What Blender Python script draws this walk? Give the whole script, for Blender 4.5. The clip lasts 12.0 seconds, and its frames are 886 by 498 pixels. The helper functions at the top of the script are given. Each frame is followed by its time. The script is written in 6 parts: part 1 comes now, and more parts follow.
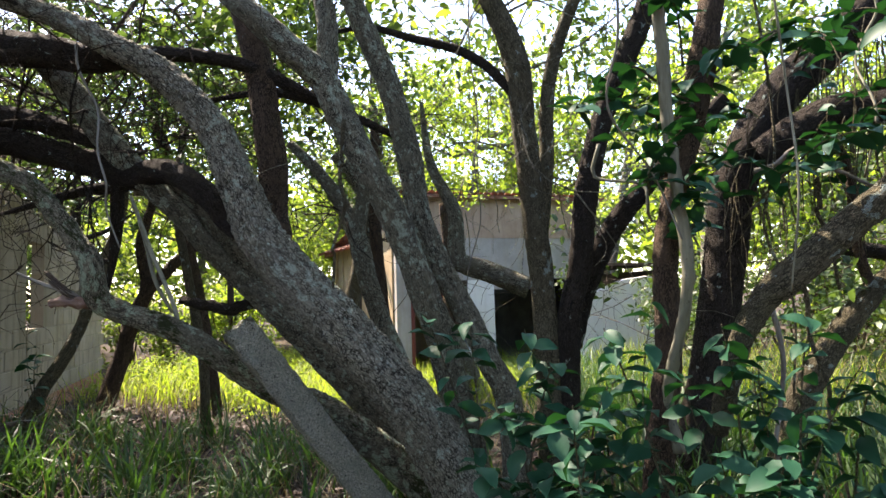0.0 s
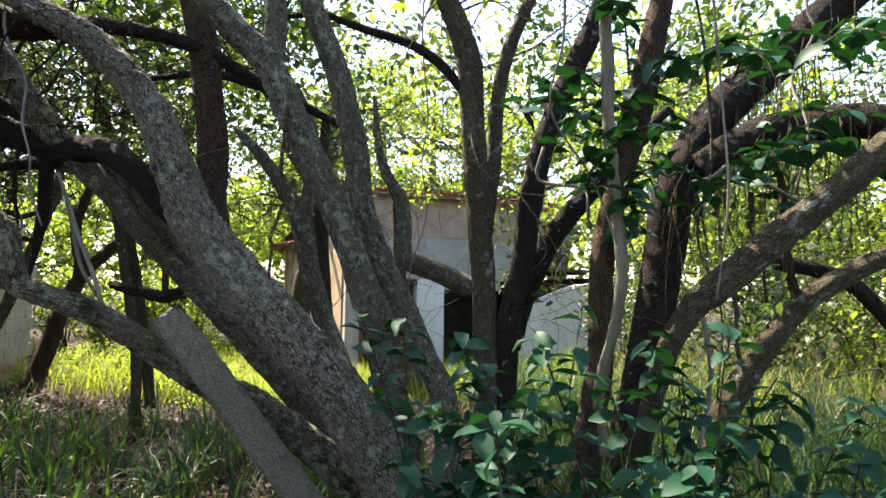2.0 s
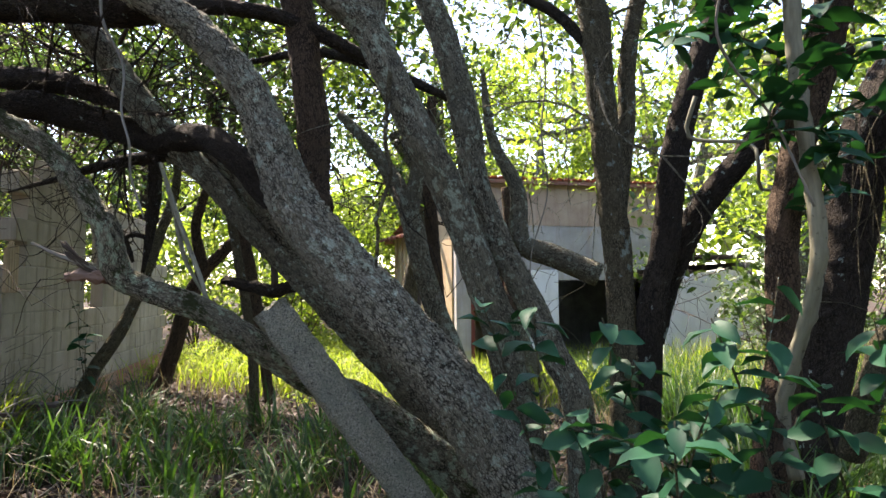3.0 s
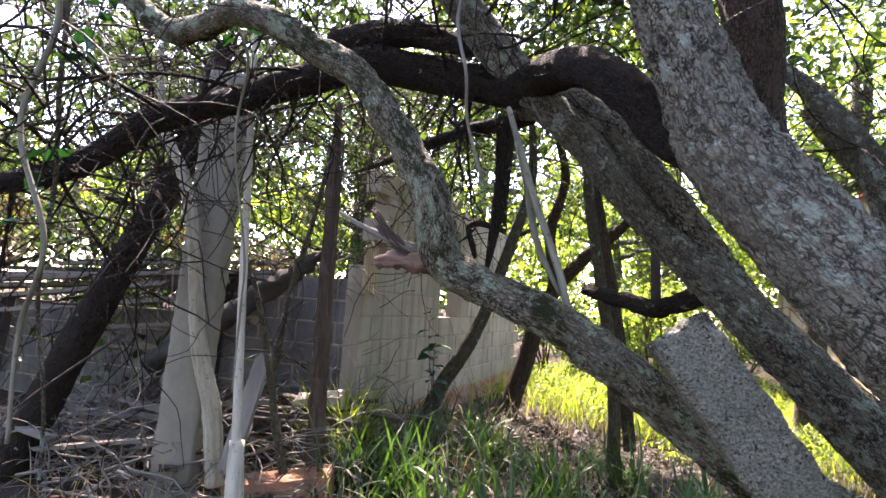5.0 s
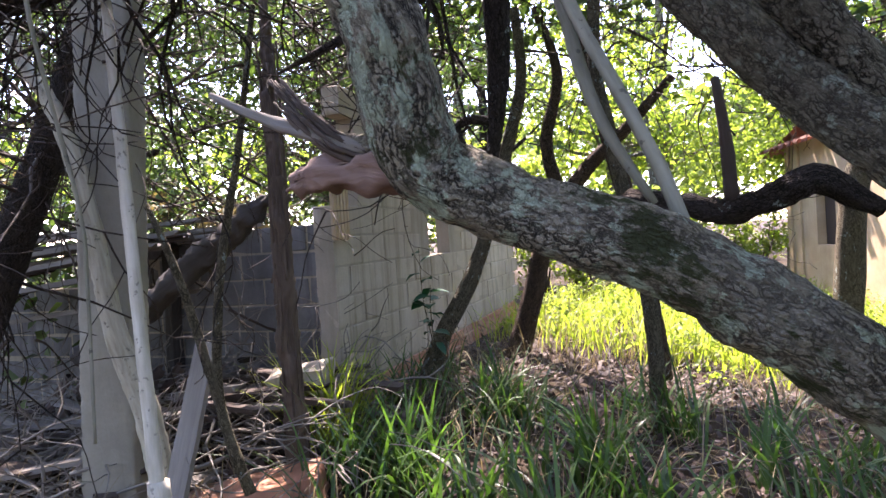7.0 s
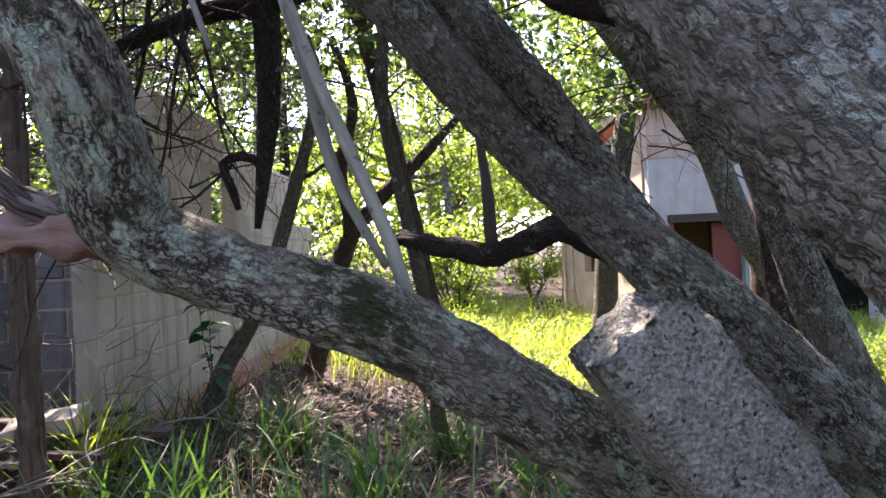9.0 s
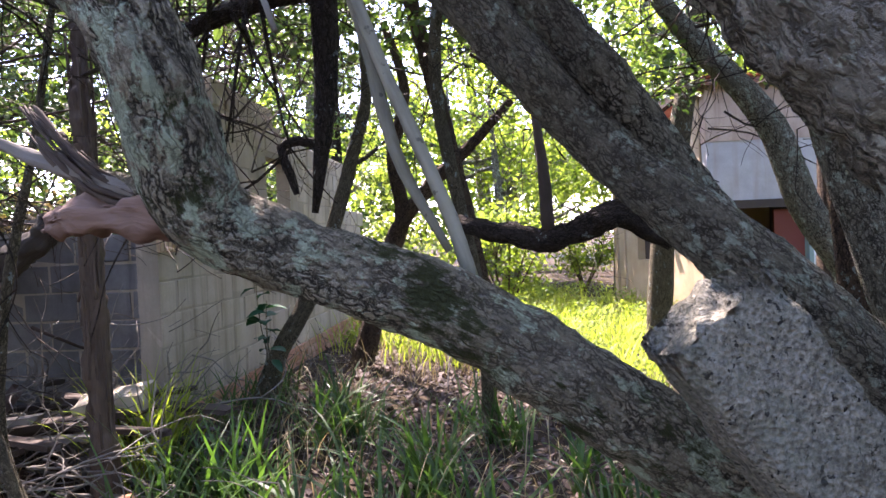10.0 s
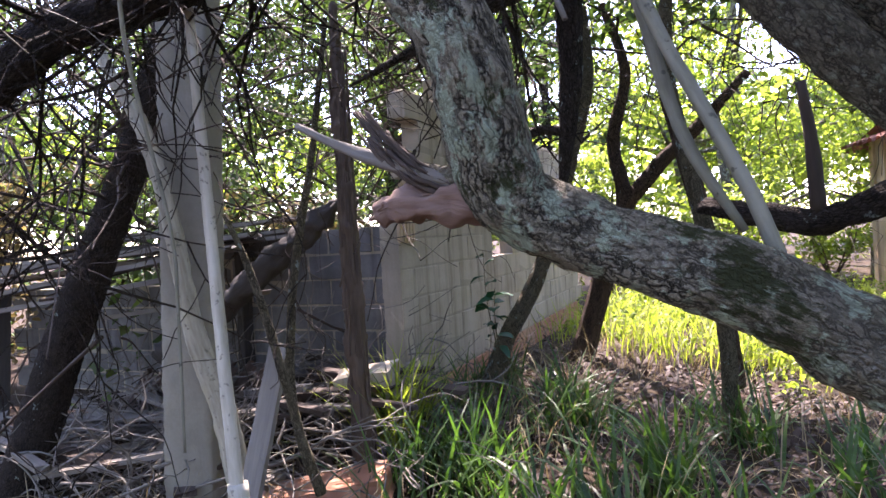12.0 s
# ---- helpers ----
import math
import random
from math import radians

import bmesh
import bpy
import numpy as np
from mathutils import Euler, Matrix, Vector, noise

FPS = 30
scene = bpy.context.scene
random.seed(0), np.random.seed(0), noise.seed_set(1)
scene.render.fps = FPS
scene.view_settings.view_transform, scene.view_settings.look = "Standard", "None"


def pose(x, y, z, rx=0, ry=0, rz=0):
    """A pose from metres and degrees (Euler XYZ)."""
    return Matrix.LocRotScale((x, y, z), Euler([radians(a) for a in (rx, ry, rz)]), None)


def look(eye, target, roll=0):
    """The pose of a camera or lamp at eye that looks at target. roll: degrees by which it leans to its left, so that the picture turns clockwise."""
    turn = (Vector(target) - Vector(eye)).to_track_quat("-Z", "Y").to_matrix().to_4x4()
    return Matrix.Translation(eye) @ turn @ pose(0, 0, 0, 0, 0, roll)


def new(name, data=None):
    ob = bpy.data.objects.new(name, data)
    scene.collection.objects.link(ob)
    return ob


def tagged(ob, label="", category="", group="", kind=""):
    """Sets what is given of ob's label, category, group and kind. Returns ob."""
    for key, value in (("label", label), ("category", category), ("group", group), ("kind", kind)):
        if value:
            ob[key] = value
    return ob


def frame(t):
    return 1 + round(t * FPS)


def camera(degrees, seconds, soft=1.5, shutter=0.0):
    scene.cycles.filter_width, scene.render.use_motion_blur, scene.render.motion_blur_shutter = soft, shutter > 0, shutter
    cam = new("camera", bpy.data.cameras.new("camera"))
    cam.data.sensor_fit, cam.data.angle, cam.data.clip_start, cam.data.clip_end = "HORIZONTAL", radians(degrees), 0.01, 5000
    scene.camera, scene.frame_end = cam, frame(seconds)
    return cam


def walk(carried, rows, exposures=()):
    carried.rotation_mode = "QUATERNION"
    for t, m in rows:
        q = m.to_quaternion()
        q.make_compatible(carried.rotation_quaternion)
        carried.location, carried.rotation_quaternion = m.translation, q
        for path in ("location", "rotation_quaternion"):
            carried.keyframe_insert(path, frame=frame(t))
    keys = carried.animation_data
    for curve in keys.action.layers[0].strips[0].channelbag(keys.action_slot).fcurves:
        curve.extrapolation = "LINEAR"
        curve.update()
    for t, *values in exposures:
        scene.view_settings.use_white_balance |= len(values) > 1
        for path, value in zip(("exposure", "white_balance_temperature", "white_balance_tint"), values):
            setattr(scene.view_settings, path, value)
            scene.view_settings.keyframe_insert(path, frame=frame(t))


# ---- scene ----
cam = camera(70.7, 12.0)
PATH = [
    (0, (0.089, 0.038, 1.313), (0.037, 2.031, 1.469), -1.7),
    (0.5, (0.092, 0.059, 1.314), (0.138, 2.05, 1.492), -0.3),
    (1, (0.122, 0.046, 1.308), (0.354, 2.026, 1.465), -1.2),
    (1.5, (0.149, 0.032, 1.307), (0.378, 2.013, 1.462), -0.7),
    (2, (0.16, 0.073, 1.3), (0.25, 2.065, 1.454), 0.8),
    (2.5, (0.169, 0.208, 1.279), (0.017, 2.199, 1.383), 1.1),
    (2.7, (0.148, 0.299, 1.28), (-0.04, 2.286, 1.396), -0.0),
    (4.3, (-0.23, 1.294, 1.227), (-1.09, 3.094, 1.372), 3.2),
    (4.5, (-0.276, 1.372, 1.233), (-1.268, 3.103, 1.374), 2.3),
    (5, (-0.512, 1.537, 1.225), (-1.753, 3.095, 1.407), 3.6),
    (5.5, (-0.721, 1.692, 1.311), (-1.996, 3.221, 1.498), 4.7),
    (6, (-0.814, 1.906, 1.302), (-2.041, 3.465, 1.557), 2.5),
    (6.5, (-0.915, 2.144, 1.276), (-2.123, 3.736, 1.368), -1.1),
    (7, (-1.059, 2.223, 1.247), (-2.27, 3.814, 1.214), -3.7),
    (7.5, (-1.086, 2.257, 1.296), (-1.95, 4.06, 1.359), -1.6),
    (7.7, (-1.03, 2.271, 1.285), (-1.74, 4.14, 1.325), -1.6),
    (9.3, (-0.960, 2.281, 1.307), (-1.628, 4.165, 1.279), -2.8),
    (9.5, (-0.966, 2.289, 1.301), (-1.657, 4.165, 1.248), -2.4),
    (10, (-0.989, 2.286, 1.302), (-1.802, 4.113, 1.264), -2.4),
    (10.5, (-1.039, 2.258, 1.303), (-2.079, 3.966, 1.279), -2.1),
    (11, (-1.070, 2.264, 1.287), (-2.242, 3.884, 1.251), -2.1),
    (11.5, (-1.080, 2.231, 1.301), (-2.406, 3.729, 1.292), -5.3),
    (12, (-1.081, 2.205, 1.297), (-2.438, 3.673, 1.262), -3.5),
]
walk(cam, [(t, look(eye, target, roll)) for t, eye, target, roll in PATH],
     [(0.0, 2.45, 7000, 19), (2.7, 2.45, 7000, 19), (4.3, 3.08, 6850, 29), (5.5, 3.15, 6650, 32), (7.0, 3.12, 6450, 34), (12.0, 3.12, 6350, 36)])

# ---- world and sun ----
SUN_FROM = Vector((-0.48, 0.40, 0.95)).normalized()
world = bpy.data.worlds.new("world")
world.use_nodes = True
scene.world = world
wn = world.node_tree.nodes
sky = wn.new("ShaderNodeTexSky")
sky.sky_type, sky.sun_disc = "NISHITA", False
sky.sun_elevation = math.asin(SUN_FROM.z)
sky.sun_rotation = math.atan2(SUN_FROM.x, SUN_FROM.y)
world.node_tree.links.new(sky.outputs[0], wn["Background"].inputs[0])
wn["Background"].inputs[1].default_value = 0.15
sun_data = bpy.data.lights.new("sun", "SUN")
sun_data.energy, sun_data.angle, sun_data.color = 5.0, radians(0.6), (1.0, 0.93, 0.8)
sun = new("sun", sun_data)
sun.matrix_world = look(SUN_FROM * 30, (0, 0, 0))


# ---- materials ----
class Mat:
    """A node material with short ways to add nodes."""

    def __init__(self, name, rough=0.8, spec=0.3):
        self.m = bpy.data.materials.new(name)
        self.m.use_nodes = True
        self.t = self.m.node_tree
        self.b = self.t.nodes["Principled BSDF"]
        self.b.inputs["Roughness"].default_value = rough
        self.b.inputs["Specular IOR Level"].default_value = spec

    def add(self, kind, **sets):
        n = self.t.nodes.new(kind)
        for k, v in sets.items():
            n.inputs[k].default_value = v
        return n

    def link(self, a, b):
        self.t.links.new(a, b)

    def coords(self, attribute="", scale=(1, 1, 1)):
        if attribute:
            a = self.t.nodes.new("ShaderNodeAttribute")
            a.attribute_name = attribute
            src = a.outputs["Vector"]
        else:
            src = self.t.nodes.new("ShaderNodeNewGeometry").outputs["Position"]
        mp = self.add("ShaderNodeMapping", Scale=scale)
        self.link(src, mp.inputs["Vector"])
        return mp.outputs[0]

    def noise(self, at, scale, detail=4.0, rough=0.6):
        n = self.add("ShaderNodeTexNoise", Scale=scale, Detail=detail, Roughness=rough)
        self.link(at, n.inputs["Vector"])
        return n.outputs["Fac"]

    def voronoi(self, at, scale, feature="F1"):
        n = self.t.nodes.new("ShaderNodeTexVoronoi")
        n.feature = feature
        n.inputs["Scale"].default_value = scale
        self.link(at, n.inputs["Vector"])
        return n.outputs["Distance"]

    def ramp(self, fac, *stops):
        r = self.t.nodes.new("ShaderNodeValToRGB")
        e = r.color_ramp.elements
        while len(e) < len(stops):
            e.new(0.5)
        for el, (p, c) in zip(e, stops):
            el.position = p
            el.color = (*c, 1) if len(c) == 3 else c
        self.link(fac, r.inputs[0])
        return r.outputs[0]

    def mix(self, fac, a, b, mode="MIX"):
        n = self.t.nodes.new("ShaderNodeMix")
        n.data_type, n.blend_type = "RGBA", mode
        for v, i in ((fac, 0), (a, 6), (b, 7)):
            if isinstance(v, (int, float)):
                n.inputs[i].default_value = v
            elif isinstance(v, tuple):
                n.inputs[i].default_value = (*v, 1)
            else:
                self.link(v, n.inputs[i])
        return n.outputs[2]

    def math(self, op, a, b=0.0):
        n = self.t.nodes.new("ShaderNodeMath")
        n.operation = op
        for v, i in ((a, 0), (b, 1)):
            if isinstance(v, (int, float)):
                n.inputs[i].default_value = v
            else:
                self.link(v, n.inputs[i])
        return n.outputs[0]

    def colour(self, c):
        if isinstance(c, tuple):
            self.b.inputs["Base Color"].default_value = (*c, 1)
        else:
            self.link(c, self.b.inputs["Base Color"])

    def bump(self, height, strength=0.5, distance=0.01):
        n = self.add("ShaderNodeBump", Strength=strength, Distance=distance)
        self.link(height, n.inputs["Height"])
        self.link(n.outputs[0], self.b.inputs["Normal"])

    def random(self, island=True):
        if island:
            return self.t.nodes.new("ShaderNodeNewGeometry").outputs["Random Per Island"]
        return self.t.nodes.new("ShaderNodeObjectInfo").outputs["Random"]


def bark(name, dark, light, lichen=0.5, plate=50.0, moss=0.0, lichen_colour=(0.36, 0.43, 0.38)):
    """Scaly, fibrous bark: short broken cracks along the limb, flakes, discs and crusts of lichen, and moss."""
    k = Mat(name, 0.92, 0.15)
    raw = k.coords("limb")
    at = k.coords("limb", (1, 1, 0.42))

    def warped(src, by, scale, amount):
        n = k.add("ShaderNodeTexNoise", Scale=scale, Detail=4.0, Roughness=0.65)
        k.link(by, n.inputs["Vector"])
        m = k.t.nodes.new("ShaderNodeVectorMath")
        m.operation = "MULTIPLY_ADD"
        k.link(n.outputs["Color"], m.inputs[0])
        m.inputs[1].default_value = (amount, amount, amount)
        k.link(src, m.inputs[2])
        return m.outputs[0]

    bent = warped(at, raw, 42.0, 0.026)
    crack = k.voronoi(bent, plate * 1.25, "DISTANCE_TO_EDGE")
    flake = k.t.nodes.new("ShaderNodeTexVoronoi")
    flake.inputs["Scale"].default_value = plate * 1.25
    k.link(bent, flake.inputs["Vector"])
    fibre = k.noise(k.coords("limb", (1, 1, 0.2)), 130.0, 8.0, 0.75)
    grain = k.noise(raw, 210.0, 6.0, 0.75)
    broken = k.noise(k.coords("limb", (1, 1, 0.5)), 34.0, 5.0, 0.65)
    tone = k.mix(k.ramp(fibre, (0.32, (0, 0, 0)), (0.68, (1, 1, 1))), tuple(0.42 * c for c in light), tuple(1.1 * c for c in light))
    tone = k.mix(k.math("MULTIPLY", flake.outputs["Color"], 0.75), tone, tuple(0.5 * c for c in light))
    tone = k.mix(k.math("MULTIPLY", k.ramp(grain, (0.48, (0, 0, 0)), (0.66, (1, 1, 1))), 0.45), tone, tuple(1.7 * c for c in light))
    # Dark cracks; their colour also paints in the shade between plates.
    depth = k.math("MULTIPLY", k.ramp(crack, (0.03, (1, 1, 1)), (0.24, (0, 0, 0))), k.ramp(broken, (0.36, (0.2, 0.2, 0.2)), (0.54, (1, 1, 1))))
    base = k.mix(depth, tone, dark)
    wide = k.noise(k.coords("limb", (1, 1, 0.6)), 4.5, 6.0)
    base = k.mix(k.ramp(wide, (0.42, (0, 0, 0)), (0.72, (0.75, 0.75, 0.75))), base, tuple(0.4 * c for c in light))
    if lichen:
        big = k.noise(k.coords("limb", (1, 1, 0.6)), 3.2, 3.0)
        shade = k.mix(grain, tuple(0.7 * c for c in lichen_colour), tuple(1.35 * c for c in lichen_colour))
        crust = k.math("ADD", k.noise(k.coords("limb", (1, 1, 0.8)), 21.0, 9.0, 0.68), k.math("MULTIPLY", big, 0.4))
        cut = 0.9 - 0.16 * lichen
        fac = k.ramp(crust, (cut, (0, 0, 0)), (min(cut + 0.025, 1), (0.92, 0.92, 0.92)))
        if lichen > 0.65:
            disc = k.t.nodes.new("ShaderNodeTexVoronoi")
            disc.inputs["Scale"].default_value = 38.0
            k.link(warped(raw, raw, 45.0, 0.03), disc.inputs["Vector"])
            one = k.math("MULTIPLY", k.ramp(disc.outputs["Distance"], (0.2, (1, 1, 1)), (0.42, (0, 0, 0))), k.ramp(disc.outputs["Color"], (0.56, (0, 0, 0)), (0.7, (1, 1, 1))))
            fac = k.math("MAXIMUM", fac, k.math("MULTIPLY", one, k.ramp(fibre, (0.4, (0.1, 0.1, 0.1)), (0.55, (0.85, 0.85, 0.85)))))
        base = k.mix(k.math("MULTIPLY", fac, k.math("SUBTRACT", 1.0, k.math("MULTIPLY", depth, 0.6))), base, shade)
    if moss:
        m = k.math("ADD", k.noise(k.coords("limb", (1, 1, 0.7)), 7.0, 9.0, 0.72), k.math("MULTIPLY", k.math("SUBTRACT", fibre, 0.5), 0.35))
        base = k.mix(k.ramp(m, (0.63 - 0.1 * moss, (0, 0, 0)), (0.68 - 0.1 * moss, (0.95, 0.95, 0.95))), base, k.mix(grain, (0.02, 0.026, 0.008), (0.06, 0.07, 0.02)))
    k.colour(base)
    h = k.math("ADD", k.math("MULTIPLY", depth, -1.0), k.math("ADD", k.math("MULTIPLY", fibre, 0.8), k.math("MULTIPLY", grain, 0.4)))
    k.bump(h, 1.0, 0.045)
    return k.m


def smooth_bark(name, dark, light):
    """Thin smooth bark with faint rings, streaks and small dark scars."""
    k = Mat(name, 0.75, 0.25)
    streak = k.noise(k.coords("limb", (1, 1, 0.15)), 40.0, 6.0, 0.6)
    ring = k.noise(k.coords("limb", (0.3, 0.3, 1)), 55.0, 3.0, 0.6)
    c = k.mix(k.ramp(streak, (0.35, (0, 0, 0)), (0.65, (1, 1, 1))), dark, light)
    c = k.mix(k.ramp(k.noise(k.coords("limb"), 38.0, 3.0), (0.62, (0, 0, 0)), (0.67, (0.8, 0.8, 0.8))), c, tuple(0.3 * v for v in dark))
    k.colour(k.mix(k.math("MULTIPLY", ring, 0.4), c, tuple(0.75 * v for v in light)))
    k.bump(k.math("ADD", streak, ring), 0.35, 0.004)
    return k.m


def leaf(name, dark, light, gloss=0.45, through_light=0.6, glow=None, spec=0.35):
    """A thin leaf that lets light through; each leaf differs a little."""
    k = Mat(name, gloss, spec)
    c = k.mix(k.random(), dark, light)
    k.colour(c)
    tr = k.t.nodes.new("ShaderNodeBsdfTranslucent")
    warm = k.mix(1.0, c, glow or (1.0, 1.25, 0.35), "MULTIPLY")
    k.link(warm, tr.inputs[0])
    mx = k.t.nodes.new("ShaderNodeMixShader")
    mx.inputs[0].default_value = through_light
    out = k.t.nodes["Material Output"]
    k.link(k.b.outputs[0], mx.inputs[1])
    k.link(tr.outputs[0], mx.inputs[2])
    k.link(mx.outputs[0], out.inputs[0])
    return k.m


def masonry(name, tones, stain=(0.12, 0.11, 0.09), rough=0.9, grain=70.0, stains=0.5, streak=True):
    """Weathered concrete, render or brick: grain, blotches and streaks that run down."""
    k = Mat(name, rough, 0.2)
    p = k.coords()
    fine = k.noise(p, grain, 6.0, 0.7)
    blot = k.noise(p, 2.6, 6.0, 0.65)
    c = k.ramp(blot, *[(0.3 + 0.4 * i / max(len(tones) - 1, 1), t) for i, t in enumerate(tones)])
    c = k.mix(k.math("MULTIPLY", fine, 0.5), c, tuple(0.45 * v for v in tones[0]))
    if streak:
        s = k.noise(k.coords("", (9, 9, 0.7)), 1.0, 5.0, 0.6)
        c = k.mix(k.math("MULTIPLY", k.ramp(s, (0.5, (0, 0, 0)), (0.72, (1, 1, 1))), stains), c, stain)
    r = k.random(False)
    c = k.mix(k.math("MULTIPLY", r, 0.25), c, tuple(0.6 * v for v in tones[-1]))
    k.colour(c)
    k.bump(k.math("ADD", fine, k.math("MULTIPLY", blot, 0.5)), 0.5, 0.006)
    return k.m


def timber(name, dark, light, rough=0.85):
    k = Mat(name, rough, 0.2)
    g = k.noise(k.coords("limb", (1, 1, 0.06)), 70.0, 6.0, 0.7)
    w = k.noise(k.coords("limb", (1, 1, 0.3)), 6.0, 4.0)
    k.colour(k.mix(w, k.mix(g, dark, light), tuple(0.7 * c for c in dark)))
    k.bump(g, 0.8, 0.006)
    return k.m


BARK_GREY = bark("bark_grey_lichen", (0.03, 0.025, 0.017), (0.42, 0.385, 0.28), 0.8, 78.0, 0.0, (0.46, 0.52, 0.40))
BARK_DARK = bark("bark_dark", (0.016, 0.012, 0.009), (0.085, 0.066, 0.05), 0.3, 75.0)
BARK_OLIVE = bark("bark_olive", (0.04, 0.034, 0.02), (0.27, 0.23, 0.145), 0.55, 90.0)
BARK_BROWN = bark("bark_red_brown", (0.024, 0.016, 0.011), (0.2, 0.135, 0.09), 0.2, 80.0)
BARK_LICHEN = bark("bark_heavy_lichen", (0.024, 0.02, 0.012), (0.46, 0.41, 0.29), 0.95, 84.0, 0.95, (0.45, 0.53, 0.37))
BARK_PALE = smooth_bark("bark_pale_smooth", (0.075, 0.07, 0.046), (0.17, 0.16, 0.112))
BARK_ROUGH = bark("bark_deep_plates", (0.022, 0.018, 0.013), (0.58, 0.53, 0.405), 0.85, 60.0, 0.0, (0.5, 0.55, 0.44))
OLD_BEAM = timber("old_dark_beam", (0.022, 0.02, 0.017), (0.10, 0.088, 0.075))
DEADWOOD = timber("dead_wood", (0.022, 0.016, 0.012), (0.14, 0.105, 0.08))
STEM_PALE = smooth_bark("bark_pale_stem", (0.17, 0.15, 0.105), (0.33, 0.3, 0.22))
BARK_WHITE = smooth_bark("bark_white_smooth", (0.25, 0.225, 0.17), (0.42, 0.39, 0.315))
GREYWOOD = timber("grey_wood", (0.10, 0.09, 0.075), (0.28, 0.25, 0.21))
TORNWOOD = timber("torn_wood", (0.085, 0.05, 0.038), (0.36, 0.245, 0.19))
STAKEWOOD = timber("fibrous_brown_wood", (0.02, 0.014, 0.01), (0.24, 0.175, 0.125))

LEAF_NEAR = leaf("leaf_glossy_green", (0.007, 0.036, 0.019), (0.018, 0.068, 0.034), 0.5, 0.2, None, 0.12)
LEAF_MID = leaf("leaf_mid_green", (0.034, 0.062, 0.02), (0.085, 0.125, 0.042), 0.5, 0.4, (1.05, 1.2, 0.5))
# Yellow-green leaf with sunshine put into its brighter colours.
LEAF_SUN = leaf("leaf_sunlit_yellow_green", (0.105, 0.16, 0.035), (0.25, 0.31, 0.08), 0.5, 0.66, (1.15, 1.22, 0.42))
LEAF_DRY = leaf("leaf_dry", (0.10, 0.08, 0.04), (0.24, 0.2, 0.1), 0.8, 0.4, (1.1, 1.0, 0.6))
# Grass in two copies: shade put into the first colour, sunlight into the second.
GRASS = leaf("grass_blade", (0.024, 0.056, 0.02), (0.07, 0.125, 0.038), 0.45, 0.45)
GRASS_SUN = leaf("grass_blade_sunlit", (0.15, 0.19, 0.03), (0.36, 0.37, 0.08), 0.5, 0.6)
STRAW = leaf("dead_grass", (0.11, 0.09, 0.05), (0.25, 0.21, 0.125), 0.8, 0.3, (1.1, 1.0, 0.7))
LITTER = leaf("leaf_litter", (0.018, 0.012, 0.009), (0.08, 0.053, 0.041), 0.75, 0.1, (1, 1, 1))

BLOCK = masonry("concrete_block", [(0.28, 0.235, 0.17), (0.39, 0.33, 0.25), (0.48, 0.415, 0.32)], (0.13, 0.115, 0.065), stains=0.75)
# Darker copy of the block: indoor shade is put into its colour.
BLOCK_SHADED = masonry("concrete_block_shaded", [(0.085, 0.085, 0.08), (0.14, 0.138, 0.13), (0.22, 0.215, 0.205)], (0.05, 0.05, 0.045), stains=0.7)
BRICK = masonry("red_brick", [(0.33, 0.14, 0.08), (0.42, 0.2, 0.12), (0.42, 0.3, 0.22)], (0.12, 0.08, 0.05))
MORTAR = masonry("mortar", [(0.25, 0.215, 0.16), (0.37, 0.32, 0.24)], (0.13, 0.115, 0.065), stains=0.6)
RENDER_GREY = masonry("render_grey", [(0.3, 0.28, 0.26), (0.38, 0.355, 0.325), (0.47, 0.44, 0.41)], (0.24, 0.17, 0.13))
RENDER_BAND = masonry("render_stained_band", [(0.3, 0.2, 0.15), (0.4, 0.29, 0.21), (0.5, 0.38, 0.28)], (0.16, 0.09, 0.06))
RENDER_WHITE = masonry("render_white", [(0.66, 0.65, 0.62), (0.74, 0.73, 0.7), (0.8, 0.79, 0.77)], (0.4, 0.36, 0.32), stains=0.3)
RENDER_CREAM = masonry("render_cream", [(0.36, 0.25, 0.15), (0.47, 0.35, 0.21), (0.56, 0.44, 0.29)], (0.3, 0.2, 0.12))
CONCRETE = masonry("post_concrete", [(0.17, 0.155, 0.115), (0.235, 0.215, 0.165), (0.3, 0.28, 0.22)], (0.1, 0.09, 0.06))
TILE_OLD = masonry("old_dark_tile", [(0.07, 0.05, 0.042), (0.11, 0.078, 0.064), (0.16, 0.12, 0.1)], (0.04, 0.035, 0.03), streak=False)
ROOF_TILE = masonry("clay_tile", [(0.16, 0.07, 0.05), (0.26, 0.12, 0.085), (0.3, 0.18, 0.14)], (0.08, 0.06, 0.05), streak=False)
DOOR_RED = timber("door_dark_red", (0.14, 0.035, 0.025), (0.2, 0.06, 0.045), 0.6)
FRAME_GREEN = timber("frame_grey_green", (0.16, 0.22, 0.2), (0.26, 0.33, 0.3), 0.7)


